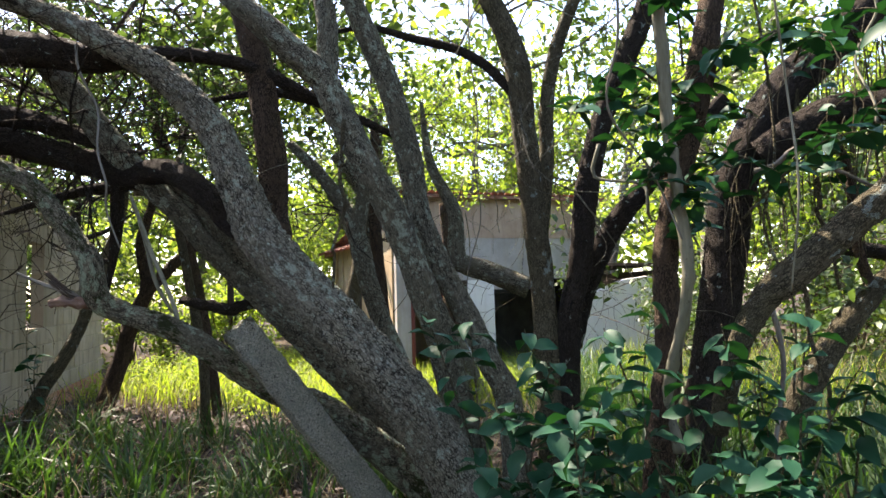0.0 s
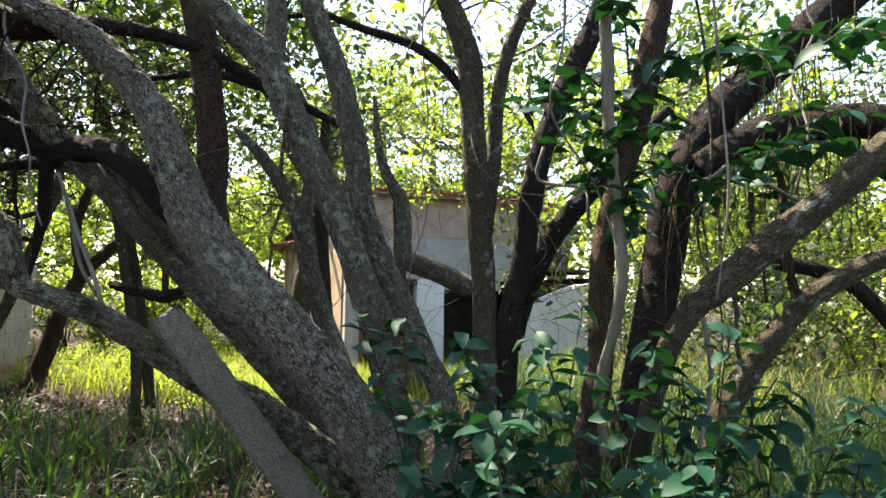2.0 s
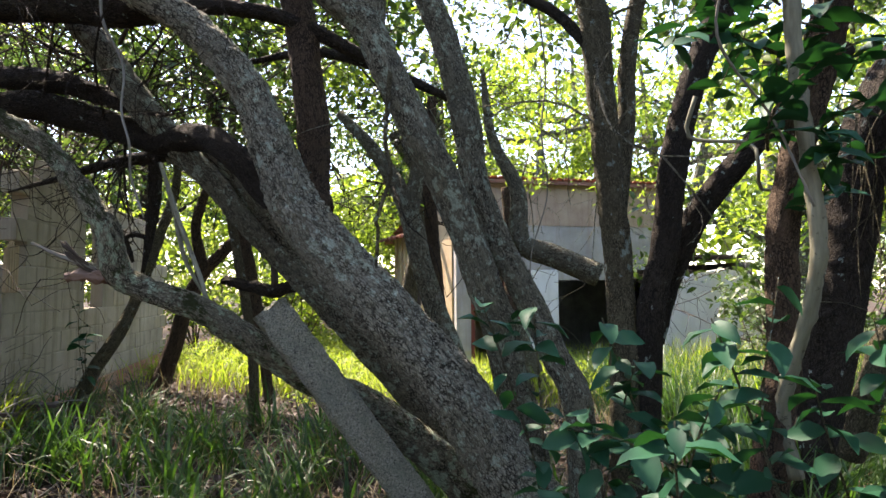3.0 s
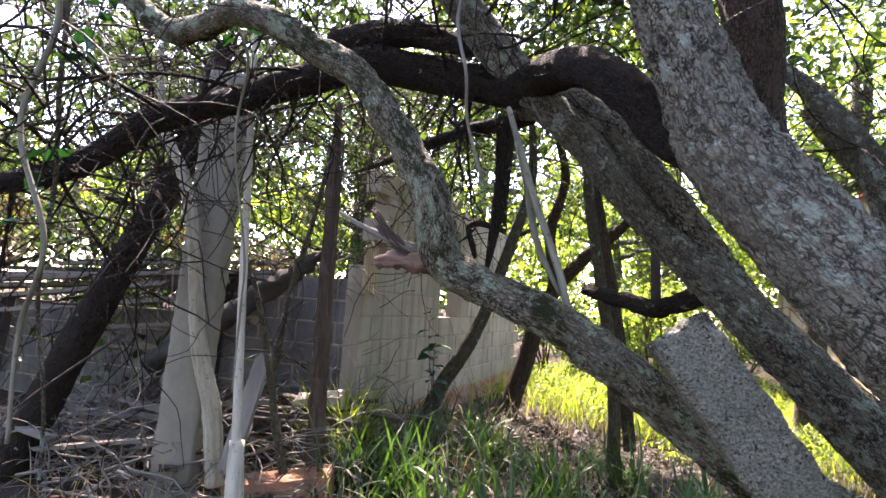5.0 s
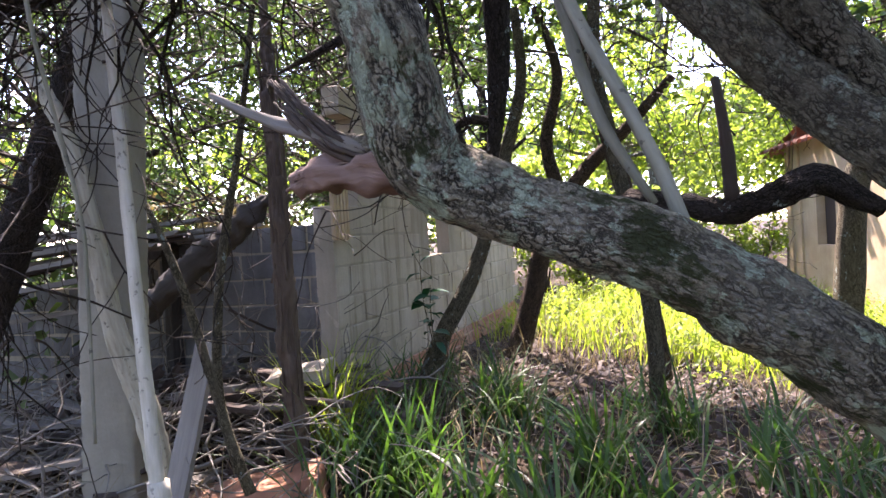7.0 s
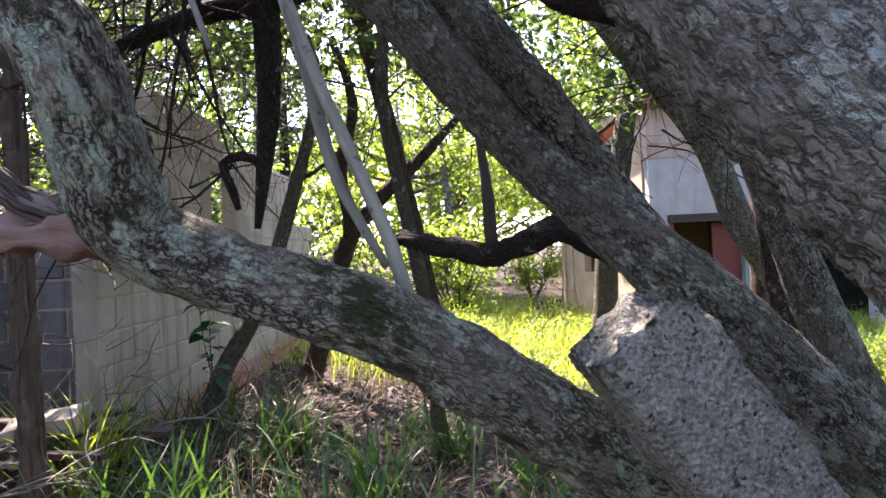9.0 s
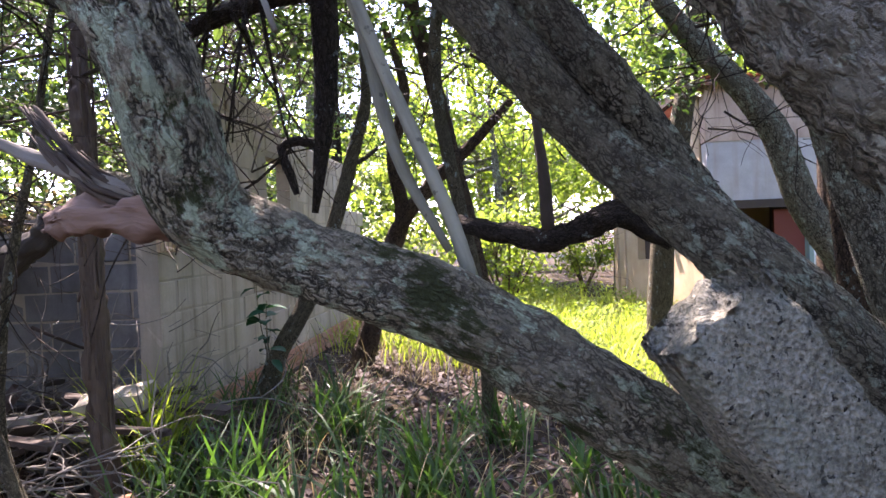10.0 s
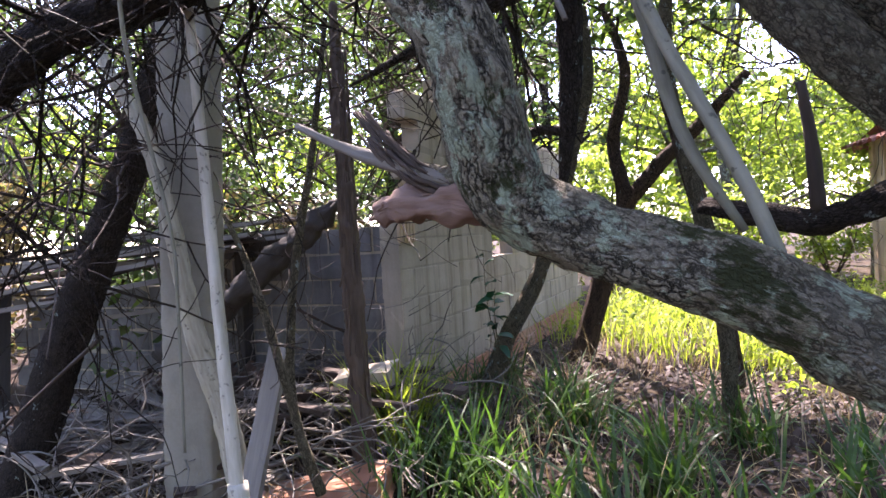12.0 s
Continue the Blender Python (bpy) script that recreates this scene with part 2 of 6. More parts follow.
def aggregate():
    """Old concrete whose small stones show at the surface, with pits, algae and dark weathering."""
    k = Mat("exposed_aggregate", 0.92, 0.15)
    p = k.coords()
    v = k.t.nodes.new("ShaderNodeTexVoronoi")
    v.inputs["Scale"].default_value = 135.0
    k.link(p, v.inputs["Vector"])
    stones = k.ramp(v.outputs["Distance"], (0.28, (0, 0, 0)), (0.46, (1, 1, 1)))
    tone = k.mix(v.outputs["Color"], (0.08, 0.077, 0.058), (0.3, 0.285, 0.225))
    paste = k.mix(k.ramp(k.noise(p, 120.0, 8.0, 0.75), (0.36, (0, 0, 0)), (0.64, (1, 1, 1))), (0.06, 0.057, 0.043), (0.32, 0.305, 0.24))
    c = k.mix(stones, tone, paste)
    c = k.mix(k.ramp(k.noise(p, 95.0, 3.0), (0.61, (0, 0, 0)), (0.66, (1, 1, 1))), c, (0.02, 0.019, 0.016))
    c = k.mix(k.ramp(k.noise(p, 11.0, 7.0, 0.7), (0.46, (0, 0, 0)), (0.72, (0.75, 0.75, 0.75))), c, (0.13, 0.14, 0.105))
    c = k.mix(k.ramp(k.noise(p, 6.0, 6.0, 0.7), (0.56, (0, 0, 0)), (0.74, (0.8, 0.8, 0.8))), c, (0.045, 0.045, 0.036))
    k.colour(c)
    k.bump(k.math("ADD", k.math("MULTIPLY", k.noise(p, 160.0, 6.0, 0.7), 1.0), v.outputs["Distance"]), 1.0, 0.01)
    return k.m


def soil():
    k = Mat("forest_soil", 0.95, 0.1)
    p = k.coords()
    a, b = k.noise(p, 40.0, 6.0, 0.7), k.noise(p, 1.3, 4.0)
    c = k.mix(a, (0.016, 0.011, 0.008), (0.05, 0.034, 0.026))
    c = k.mix(k.ramp(b, (0.45, (0, 0, 0)), (0.7, (1, 1, 1))), c, (0.05, 0.038, 0.022))
    k.colour(c)
    k.bump(a, 0.8, 0.02)
    return k.m


AGGREGATE, SOIL = aggregate(), soil()


# ---- building helpers ----
def mesh_object(name, bm, material, parent=None, label="", smooth=False):
    data = bpy.data.meshes.new(name)
    bm.to_mesh(data)
    bm.free()
    if smooth:
        data.polygons.foreach_set("use_smooth", [True] * len(data.polygons))
    for m in material if isinstance(material, (list, tuple)) else [material]:
        data.materials.append(m)
    ob = new(name, data)
    if parent:
        ob.parent = parent
    if label:
        ob["label"] = label
    return ob


def part(name, bm, material, parent, label="", smooth=False):
    return mesh_object(name, bm, material, parent, label, smooth)


def raw_object(name, verts, faces, material, parent=None, label="", smooth=False, limb=None):
    data = bpy.data.meshes.new(name)
    data.from_pydata(verts, [], faces)
    if smooth:
        data.polygons.foreach_set("use_smooth", [True] * len(data.polygons))
    for m in material if isinstance(material, (list, tuple)) else [material]:
        data.materials.append(m)
    if limb is not None:
        at = data.attributes.new("limb", "FLOAT_VECTOR", "POINT")
        at.data.foreach_set("vector", np.asarray(limb, dtype=np.float32).ravel())
    ob = new(name, data)
    if parent:
        ob.parent = parent
    if label:
        ob["label"] = label
    return ob


def thing(name, label, category, group="", kind="", at=(0, 0, 0)):
    ob = new(name)
    ob.location = at
    return tagged(ob, label, category, group, kind)


def spline(points, step):
    """A smooth line through points of any width (last column: radius), at even steps."""
    p = np.array(points, float)
    p = np.vstack([2 * p[0] - p[1], p, 2 * p[-1] - p[-2]])
    out = []
    for i in range(1, len(p) - 2):
        a, b, c, d = p[i - 1:i + 3]
        n = max(2, int(np.linalg.norm((c - b)[:3]) / step))
        for k in range(n):
            t = k / n
            out.append(0.5 * (2 * b + (c - a) * t + (2 * a - 5 * b + 4 * c - d) * t * t + (3 * b - a - 3 * c + d) * t ** 3))
    out.append(p[-2])
    return np.array(out)


def tube(points, sides=12, step=0.05, rough=0.06, ripple=0.0, plates=0.0, seed=0.0, flare=0.0):
    """Vertices, faces and limb coordinates of a tapered, knotty limb. plates: depth of the cracks between bark plates, as geometry."""
    line = spline(points, step)
    n = len(line)
    verts, coords = [], []
    up = Vector((0.31, 0.17, 0.93))
    length = 0.0
    side = None
    for i in range(n):
        p = Vector(line[i][:3])
        q = Vector(line[min(i + 1, n - 1)][:3]) - Vector(line[max(i - 1, 0)][:3])
        q.normalize()
        if side is None:
            side = q.cross(up).normalized()
        side = (side - q * side.dot(q)).normalized()
        other = q.cross(side)
        if i:
            length += (p - Vector(line[i - 1][:3])).length
        r = max(line[i][3], 0.002)
        if flare and length < 0.5:
            r *= 1 + flare * (1 - length / 0.5) ** 2
        for j in range(sides):
            a = 2 * math.pi * j / sides
            c, s = math.cos(a), math.sin(a)
            lc = Vector((c * r, s * r, length)) + Vector((seed, seed * 0.7, seed * 1.3))
            k = 1 + rough * 1.6 * noise.noise(Vector((c * 0.9, s * 0.9, length / max(r, 0.02) * 0.3 + seed * 5)))
            d = 0.0
            if ripple:
                d += ripple * noise.fractal(lc * 24, 1.0, 2.0, 3)
            if plates:
                v = noise.voronoi(Vector((lc.x, lc.y, lc.z * 0.5)) * 52 + Vector(noise.noise_vector(lc * 16)) * 0.4)[0]
                d += plates * (min((v[1] - v[0]) * 3.0, 1.0) - 0.7)
            verts.append(p + (side * c + other * s) * (r * k + d))
            coords.append(lc)
    faces = []
    for i in range(n - 1):
        for j in range(sides):
            k = (j + 1) % sides
            faces.append((i * sides + j, i * sides + k, i * sides + sides + k, i * sides + sides + j))
    faces.append(tuple(range(sides))[::-1])
    faces.append(tuple((n - 1) * sides + j for j in range(sides)))
    return verts, faces, coords


def limb(name, points, material, parent=None, label="", **how):
    v, f, c = tube(points, **how)
    return raw_object(name, v, f, material, parent, label, True, c)


def box(bm, x0, y0, z0, x1, y1, z1, chip=0.0):
    r = bmesh.ops.create_cube(bm, size=1)
    for v in r["verts"]:
        v.co = Vector((x0 + (v.co.x + 0.5) * (x1 - x0), y0 + (v.co.y + 0.5) * (y1 - y0), z0 + (v.co.z + 0.5) * (z1 - z0)))
        if chip:
            v.co += Vector((random.uniform(-chip, chip), random.uniform(-chip, chip), random.uniform(-chip, chip)))
    return r["verts"]


def beam(a, b, w, h, material, name, parent=None, label="", cut=0.3, seed=0):
    """A worn board or beam from a to b, with a ragged end and grain along it."""
    rng = random.Random(seed)
    a, b = Vector(a), Vector(b)
    q = (b - a).normalized()
    side = q.cross(Vector((0, 0, 1))).normalized() if abs(q.z) < 0.95 else Vector((1, 0, 0))
    up = side.cross(q)
    n = 9
    verts, faces, lc = [], [], []
    length = (b - a).length
    ring = [(-1, -1), (-0.5, -1.04), (0.5, -1), (1, -1), (1, 1), (0.4, 1.03), (-0.4, 1), (-1, 1)]
    for i in range(n):
        t = i / (n - 1)
        for x, y in ring:
            s = t * length + (rng.uniform(-cut, cut) * w if i in (0, n - 1) else 0)
            p = a + q * s + side * (x * w / 2 * (1 + rng.uniform(-0.05, 0.05))) + up * (y * h / 2 * (1 + rng.uniform(-0.1, 0.1)))
            verts.append(p)
            lc.append((x * w / 2 + seed * 0.37, y * h / 2, s))
    k = len(ring)
    for i in range(n - 1):
        for j in range(k):
            m = (j + 1) % k
            faces.append((i * k + j, i * k + m, i * k + k + m, i * k + k + j))
    faces.append(tuple(range(k))[::-1])
    faces.append(tuple((n - 1) * k + j for j in range(k)))
    return raw_object(name, verts, faces, material, parent, label, False, lc)


# ---- the ground ----
WALL_NEAR, WALL_FAR = Vector((-4.0, 4.95, 0)), Vector((-5.45, 9.2, 0))


def ground_z(x, y):
    """Height of the ground: nearly level, a low bank along the ruin and a slow fall towards the house."""
    bank = 0.14 * max(0.0, 1 - ((x + 4.2) / 1.6) ** 2) * min(max((y - 2.5) / 2, 0), 1) * min(max((11 - y) / 2, 0), 1)
    fall = -0.3 * min(max((y - 6.5) / 6, 0), 1) * min(max((x + 4.5) / 2.5, 0), 1)
    return bank + fall + 0.035 * noise.noise(Vector((x * 0.9, y * 0.9, 0.3))) + 0.015 * noise.noise(Vector((x * 3.7, y * 3.7, 1.3)))


def build_ground():
    def rows(lo, hi, fine_lo, fine_hi, step):
        v = [lo, lo / 2, lo / 4, lo / 8]
        v = [a for a in v if a < fine_lo - 1]
        v += list(np.arange(fine_lo, fine_hi + 0.01, step))
        v += [a for a in (hi / 8, hi / 4, hi / 2, hi) if a > fine_hi + 1]
        return v
    xs, ys = rows(-400, 400, -14, 14, 0.25), rows(-400, 400, -4, 24, 0.25)
    verts = [(x, y, ground_z(x, y)) for y in ys for x in xs]
    n = len(xs)
    faces = [(j * n + i, j * n + i + 1, j * n + n + i + 1, j * n + n + i) for j in range(len(ys) - 1) for i in range(n - 1)]
    tagged(raw_object("ground", verts, faces, SOIL, smooth=True), "brown forest soil strewn with dead leaves", "ground", kind="structure")


build_ground()

# ---- the ruined block wall ----
U = (WALL_FAR - WALL_NEAR).normalized()
WALL_BASE = 0.02


def wall_pose(origin, along, z=0.0):
    """A frame with x along the wall, y out of its back, z up."""
    x = along.normalized()
    y = Vector((-x.y, x.x, 0))
    return Matrix(((x.x, y.x, 0, origin.x), (x.y, y.y, 0, origin.y), (0, 0, 1, z), (0, 0, 0, 1)))


def block_mesh(name, length, height, depth, seed, chip=0.006):
    """One worn block: a bevelled box with uneven faces."""
    rng = random.Random(seed)
    bm = bmesh.new()
    box(bm, 0, 0, 0, length, depth, height)
    bmesh.ops.bevel(bm, geom=bm.edges[:], offset=0.006, segments=1, affect="EDGES")
    for v in bm.verts:
        v.co += Vector((rng.uniform(-chip, chip), rng.uniform(-chip, chip), rng.uniform(-chip, chip))) * 0.6
    data = bpy.data.meshes.new(name)
    bm.to_mesh(data)
    bm.free()
    return data


def lay(parent, meshes, name, x, z, matrix, material, y=0.0):
    data = meshes
    ob = new(name, data)
    if not data.materials:
        data.materials.append(material)
    ob.parent = parent
    ob.matrix_local = Matrix.Translation((x, y, z))
    return ob


def block_wall(name, label, origin, along, top, holes, length, material, thick=0.14, start=0, brick_rows=0, seed=5):
    """A wall of hollow concrete blocks over a footing of red brick, laid in bond, with a ragged top and holes."""
    rng = random.Random(seed)
    w = tagged(new(name), label, "wall", kind="structure")
    w.matrix_world = wall_pose(origin, along, WALL_BASE)
    full = [block_mesh(name + "_block", 0.385, 0.188, thick, seed * 10 + i) for i in range(5)]
    half = [block_mesh(name + "_half_block", 0.185, 0.188, thick, seed * 20 + i) for i in range(3)]
    bricks = [block_mesh(name + "_brick", 0.21, 0.062, thick + 0.02, seed * 30 + i, 0.008) for i in range(4)]
    z = 0.0
    for r in range(brick_rows):
        x = -0.11 if r % 2 else 0.0
        while x < length:
            lay(w, rng.choice(bricks), "brick", x + rng.uniform(-0.004, 0.004), z, None, BRICK, -0.012 + rng.uniform(-0.005, 0.005))
            x += 0.222
        z += 0.073
    def free(a, b, zz):
        return any(a < h[1] and b > h[0] and zz + 0.1 > h[2] and zz + 0.1 < h[3] for h in holes)
    r = 0
    while z < 3.2:
        x = 0.0 if r % 2 == 0 else -0.2
        while x < length:
            if x < -0.05:
                kind, a, b = half, 0.0, 0.19
            else:
                kind, a, b = full, x, x + 0.39
            if z + 0.15 < top((a + b) / 2) and not free(a, b, z):
                lay(w, rng.choice(kind), "block", a + 0.002, z + 0.006, None, material, rng.uniform(-0.004, 0.004))
            x = b + 0.01 if x >= -0.05 else 0.2
        z += 0.2
        r += 1
    bm = bmesh.new()
    step = 0.2
    x = 0.0
    while x < length - 0.01:
        zt = 0.0
        z0 = 0.0
        runs, cur = [], 0.0
        t = top(x + 0.1) - 0.1
        hs = sorted(h for h in holes if h[0] < x + 0.1 < h[1])
        for h in hs:
            if h[2] > cur:
                runs.append((cur, min(h[2], t)))
            cur = h[3]
        if cur < t:
            runs.append((cur, t))
        for a, b in runs:
            if b > a + 0.02:
                box(bm, x, 0.005, a, x + step, thick - 0.005, b)
        x += step
    part("mortar", bm, MORTAR, w)
    return w


def outer_top(x):
    if x < 0.75:
        return 2.35 if x > 0.35 else 1.45
    if x < 2.2:
        return 2.55 - 0.05 * x
    return 2.3 if x < 4.6 else 1.7


block_wall("wall_ruin_outer", "weathered grey block wall on red brick, broken top", WALL_NEAR, U, outer_top,
           [(1.72, 2.45, 1.0, 2.05)], 5.2, BLOCK, 0.14, brick_rows=4)
V_DIR = Vector((-U.y, U.x, 0))


def inner_top(x):
    return 1.45 + 0.05 * math.sin(x * 7) if x < 2.2 else 1.1


block_wall("wall_ruin_inner", "inner wall of bare concrete blocks, coloured as shaded", WALL_NEAR + U * 0.75 + V_DIR * 0.16, V_DIR, inner_top, [], 4.4, BLOCK_SHADED, 0.14, seed=9)


def ribbed_jamb():
    """The ribbed plaster jamb that is left at the broken end of the wall."""
    ob = thing("ribbed_jamb", "ribbed cream plaster jamb at the broken wall end", "door jamb", kind="structure")
    ob.matrix_world = wall_pose(WALL_NEAR, U, WALL_BASE)
    for i in range(5):
        bm = bmesh.new()
        h = 0.36 + 0.03 * ((i * 7) % 3)
        box(bm, -0.03 + i * 0.045, -0.032, 1.26, 0.008 + i * 0.045, -0.004, 1.26 + h)
        bmesh.ops.bevel(bm, geom=bm.edges[:], offset=0.008, segments=2, affect="EDGES")
        part("rib", bm, RENDER_CREAM, ob)


ribbed_jamb()

# ---- the abandoned house ----
E_DIR, HOUSE_AT = Vector((0.9326, 0.361, 0)), Vector((0.15, 12.5, 0))
SIDE_STEP, SIDE_END, SIDE_WINDOW = 1.63, 3.59, (1.83, 2.46, 0.75, 1.75)
HOUSE_Z = -0.38


def slab_part(name, x0, x1, z0, z1, y0, y1, material, parent, label="", outline=None):
    """A thick piece of wall; outline gives an uneven upper edge as (x, z) pairs."""
    bm = bmesh.new()
    pts = [(x0, z0), (x1, z0)] + (list(outline)[::-1] if outline else [(x1, z1), (x0, z1)])
    front = [bm.verts.new((x, y0, z)) for x, z in pts]
    back = [bm.verts.new((x, y1, z)) for x, z in pts]
    bm.faces.new(front[::-1])
    bm.faces.new(back)
    for i in range(len(pts)):
        j = (i + 1) % len(pts)
        bm.faces.new((front[i], front[j], back[j], back[i]))
    bmesh.ops.recalc_face_normals(bm, faces=bm.faces[:])
    return part(name, bm, material, parent, label)


def ragged(x0, x1, z, amp, n, seed):
    rng = random.Random(seed)
    return [(x0 + (x1 - x0) * i / (n - 1), z + rng.uniform(-amp, amp)) for i in range(n)]


def build_house():
    h = thing("house", "abandoned rendered house with stained walls and missing doors", "house")
    h.matrix_world = wall_pose(HOUSE_AT, E_DIR, HOUSE_Z)
    top = 3.35 - HOUSE_Z
    lint = 1.55 - HOUSE_Z
    band = 2.5 - HOUSE_Z
    c0, c1 = -1.38, 3.0
    slab_part("front_wall", c0, c1, lint + 0.1, band, 0, 0.2, RENDER_GREY, h, "grey stained render")
    slab_part("upper_band", c0 - 0.012, c1 + 0.012, band, top, -0.012, 0.2, RENDER_BAND, h, "brown stained upper band")
    slab_part("corner_pier", c0, -1.1, 0, lint + 0.1, 0, 0.2, RENDER_GREY, h, "rendered corner pier")
    slab_part("white_pier", 0.06, 0.66, 0, lint + 0.1, -0.004, 0.2, RENDER_WHITE, h, "peeling white pier")
    slab_part("broken_wall", 1.95, 5.2, 0, 0, -0.06, 0.14, RENDER_WHITE, h, "low broken white wall",
              [(1.95, 1.05), (2.3, 1.2), (2.5, 1.38), (2.75, 1.45), (3.0, 1.7), (3.4, 1.85), (3.8, 1.98), (4.4, 2.05), (5.2, 1.9)])
    slab_part("lintel", -1.12, 0.06, lint - 0.02, lint + 0.1, -0.05, 0.02, DEADWOOD, h, "weathered timber lintel")
    slab_part("lintel", 0.66, 1.95, lint - 0.1, lint + 0.1, 0.0, 0.2, RENDER_GREY, h)
    # side wall, skewed a little: a high part under the sloping verge, then a low lean-to with a slit window
    def side_point(s, y, z):
        return (c0 - 0.156 * s + 0.988 * y, 0.988 * s + 0.156 * y, z)

    def side_piece(name, s0, s1, z0, z1a, z1b, material, label="", y0=0.0, y1=0.2):
        bm = bmesh.new()
        v = [bm.verts.new(side_point(s, y, z)) for y in (y0, y1) for s, z in ((s0, z0), (s1, z0), (s1, z1b), (s0, z1a))]
        for f in ((0, 1, 2, 3), (7, 6, 5, 4), (0, 4, 5, 1), (1, 5, 6, 2), (2, 6, 7, 3), (3, 7, 4, 0)):
            bm.faces.new([v[i] for i in f])
        bmesh.ops.recalc_face_normals(bm, faces=bm.faces[:])
        return part(name, bm, material, h, label)

    cream = "sunlit cream side wall"
    wa, wb, mid, end = SIDE_WINDOW[0], SIDE_WINDOW[1], SIDE_STEP, SIDE_END
    w0, w1 = SIDE_WINDOW[2] - HOUSE_Z, SIDE_WINDOW[3] - HOUSE_Z
    low = 2.5 - HOUSE_Z
    side_piece("side_wall", 0.2, mid, 0, top - 0.1, 2.95 - HOUSE_Z, RENDER_CREAM, cream)
    side_piece("side_wall", mid, wa, 0, low, low, RENDER_CREAM, cream)
    side_piece("side_wall", wa, wb, 0, w0, w0, RENDER_CREAM, cream)
    side_piece("side_wall", wa, wb, w1, low, low, RENDER_CREAM, cream)
    side_piece("side_wall", wb, end, 0, low, low, RENDER_CREAM, cream)
    # dark panel set back in the window opening
    side_piece("window_reveal", wa - 0.03, wb + 0.03, w0 - 0.03, w1 + 0.03, w1 + 0.03, DEADWOOD, "dark panel filling the window", 0.14, 0.17)
    for s in (end - 0.24, end - 0.62):
        side_piece("plaster_rib", s, s + 0.07, 0, low, low, RENDER_CREAM, "cream plaster rib", -0.035, 0.0)
    side_piece("verge_board", -0.2, mid + 0.25, top - 0.08, top + 0.0, 3.0 - HOUSE_Z, DEADWOOD, "weathered verge board", -0.2, -0.16)
    # inside: floor and back walls; block walls carry the rooms' shade in their colour
    for n, b, m in (("inner_wall", (c0 + 0.2, 1.9, 0, 0.35, 2.05, band), RENDER_CREAM), ("inner_wall", (0.35, 0.2, 0, 0.5, 4.0, band), BLOCK_SHADED),
                    ("inner_wall", (0.5, 3.85, 0, 5.2, 4.0, band), BLOCK_SHADED), ("inner_wall", (5.05, 0.15, 0, 5.2, 3.85, 2.2), BLOCK_SHADED),
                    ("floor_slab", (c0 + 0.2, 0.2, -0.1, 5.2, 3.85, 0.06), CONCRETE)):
        bm = bmesh.new()
        box(bm, *b)
        part(n, bm, m, h)
    bm = bmesh.new()
    box(bm, c0 + 0.2, 0.2, band + 0.05, 3.0, 4.2, band + 0.12)
    part("ceiling_boards", bm, DEADWOOD, h)
    # unseen sheet added over the open right room to keep skylight out
    bm = bmesh.new()
    box(bm, 3.0, 0.3, 2.3, 5.2, 4.0, 2.36)
    part("ceiling_boards", bm, DEADWOOD, h)
    # roof of clay tiles over the eave
    rng = random.Random(3)
    for i in range(32):
        x = c0 - 0.2 + i * 0.148
        bm = bmesh.new()
        n = 7
        vs = []
        for yy, zz in ((-0.22, 0.0), (0.45, -0.02)):
            row = []
            for k in range(n):
                a = math.pi * k / (n - 1)
                row.append(bm.verts.new((x + 0.078 * -math.cos(a), yy + rng.uniform(-0.02, 0.02) * (yy < 0), top + zz + 0.055 * math.sin(a))))
            vs.append(row)
        for k in range(n - 1):
            bm.faces.new((vs[0][k], vs[0][k + 1], vs[1][k + 1], vs[1][k]))
        bmesh.ops.solidify(bm, geom=bm.faces[:], thickness=0.016)
        part("roof_tile", bm, ROOF_TILE, h)
    bm = bmesh.new()
    box(bm, c0 - 0.25, -0.18, top - 0.07, c1 + 0.3, -0.13, top + 0.0)
    part("fascia", bm, ROOF_TILE, h, "faded red fascia")
    bm = bmesh.new()
    vs = [bm.verts.new(p) for p in ((c0 - 0.2, -0.15, top + 0.02), (c1 + 0.3, -0.15, top + 0.02), (c1 + 0.3, 4.4, top - 0.95), (c0 - 0.75, 4.4, top - 0.95))]
    bm.faces.new(vs)
    bmesh.ops.solidify(bm, geom=bm.faces[:], thickness=0.06)
    part("roof", bm, ROOF_TILE, h)
    # tiled eave of the lean-to
    for i in range(12):
        s = mid - 0.05 + i * (end - mid + 0.3) / 12
        bm = bmesh.new()
        vs = []
        for yy, zz in ((-0.38, -0.1), (0.25, 0.12)):
            row = []
            for k in range(6):
                a = math.pi * k / 5
                row.append(bm.verts.new(side_point(s - 0.085 * math.cos(a), yy + 0.04 * math.sin(i * 2.3), low + zz + 0.055 * math.sin(a))))
            vs.append(row)
        for k in range(5):
            bm.faces.new((vs[0][k], vs[0][k + 1], vs[1][k + 1], vs[1][k]))
        bmesh.ops.solidify(bm, geom=bm.faces[:], thickness=0.016)
        part("eave_tile", bm, ROOF_TILE, h, "old clay eave tile")
    for s in (mid - 0.5, mid, 0.4):
        side_piece("rafter_end", s, s + 0.08, low + 0.3, low + 0.4, low + 0.4, DEADWOOD, "", -0.35, -0.002)
    # red door leaf standing open, and its green frame
    bm = bmesh.new()
    box(bm, -0.42, 0.1, 0.06, 0.0, 0.145, lint - 0.05)
    leafdoor = part("door", bm, DOOR_RED, h, "dark red plank door, ajar")
    bm = bmesh.new()
    box(bm, -0.38, 0.088, 0.2, -0.06, 0.1, 0.8)
    part("door_panel", bm, DOOR_RED, leafdoor)
    bm = bmesh.new()
    box(bm, 0.0, -0.02, 0.0, 0.06, 0.16, lint - 0.02)
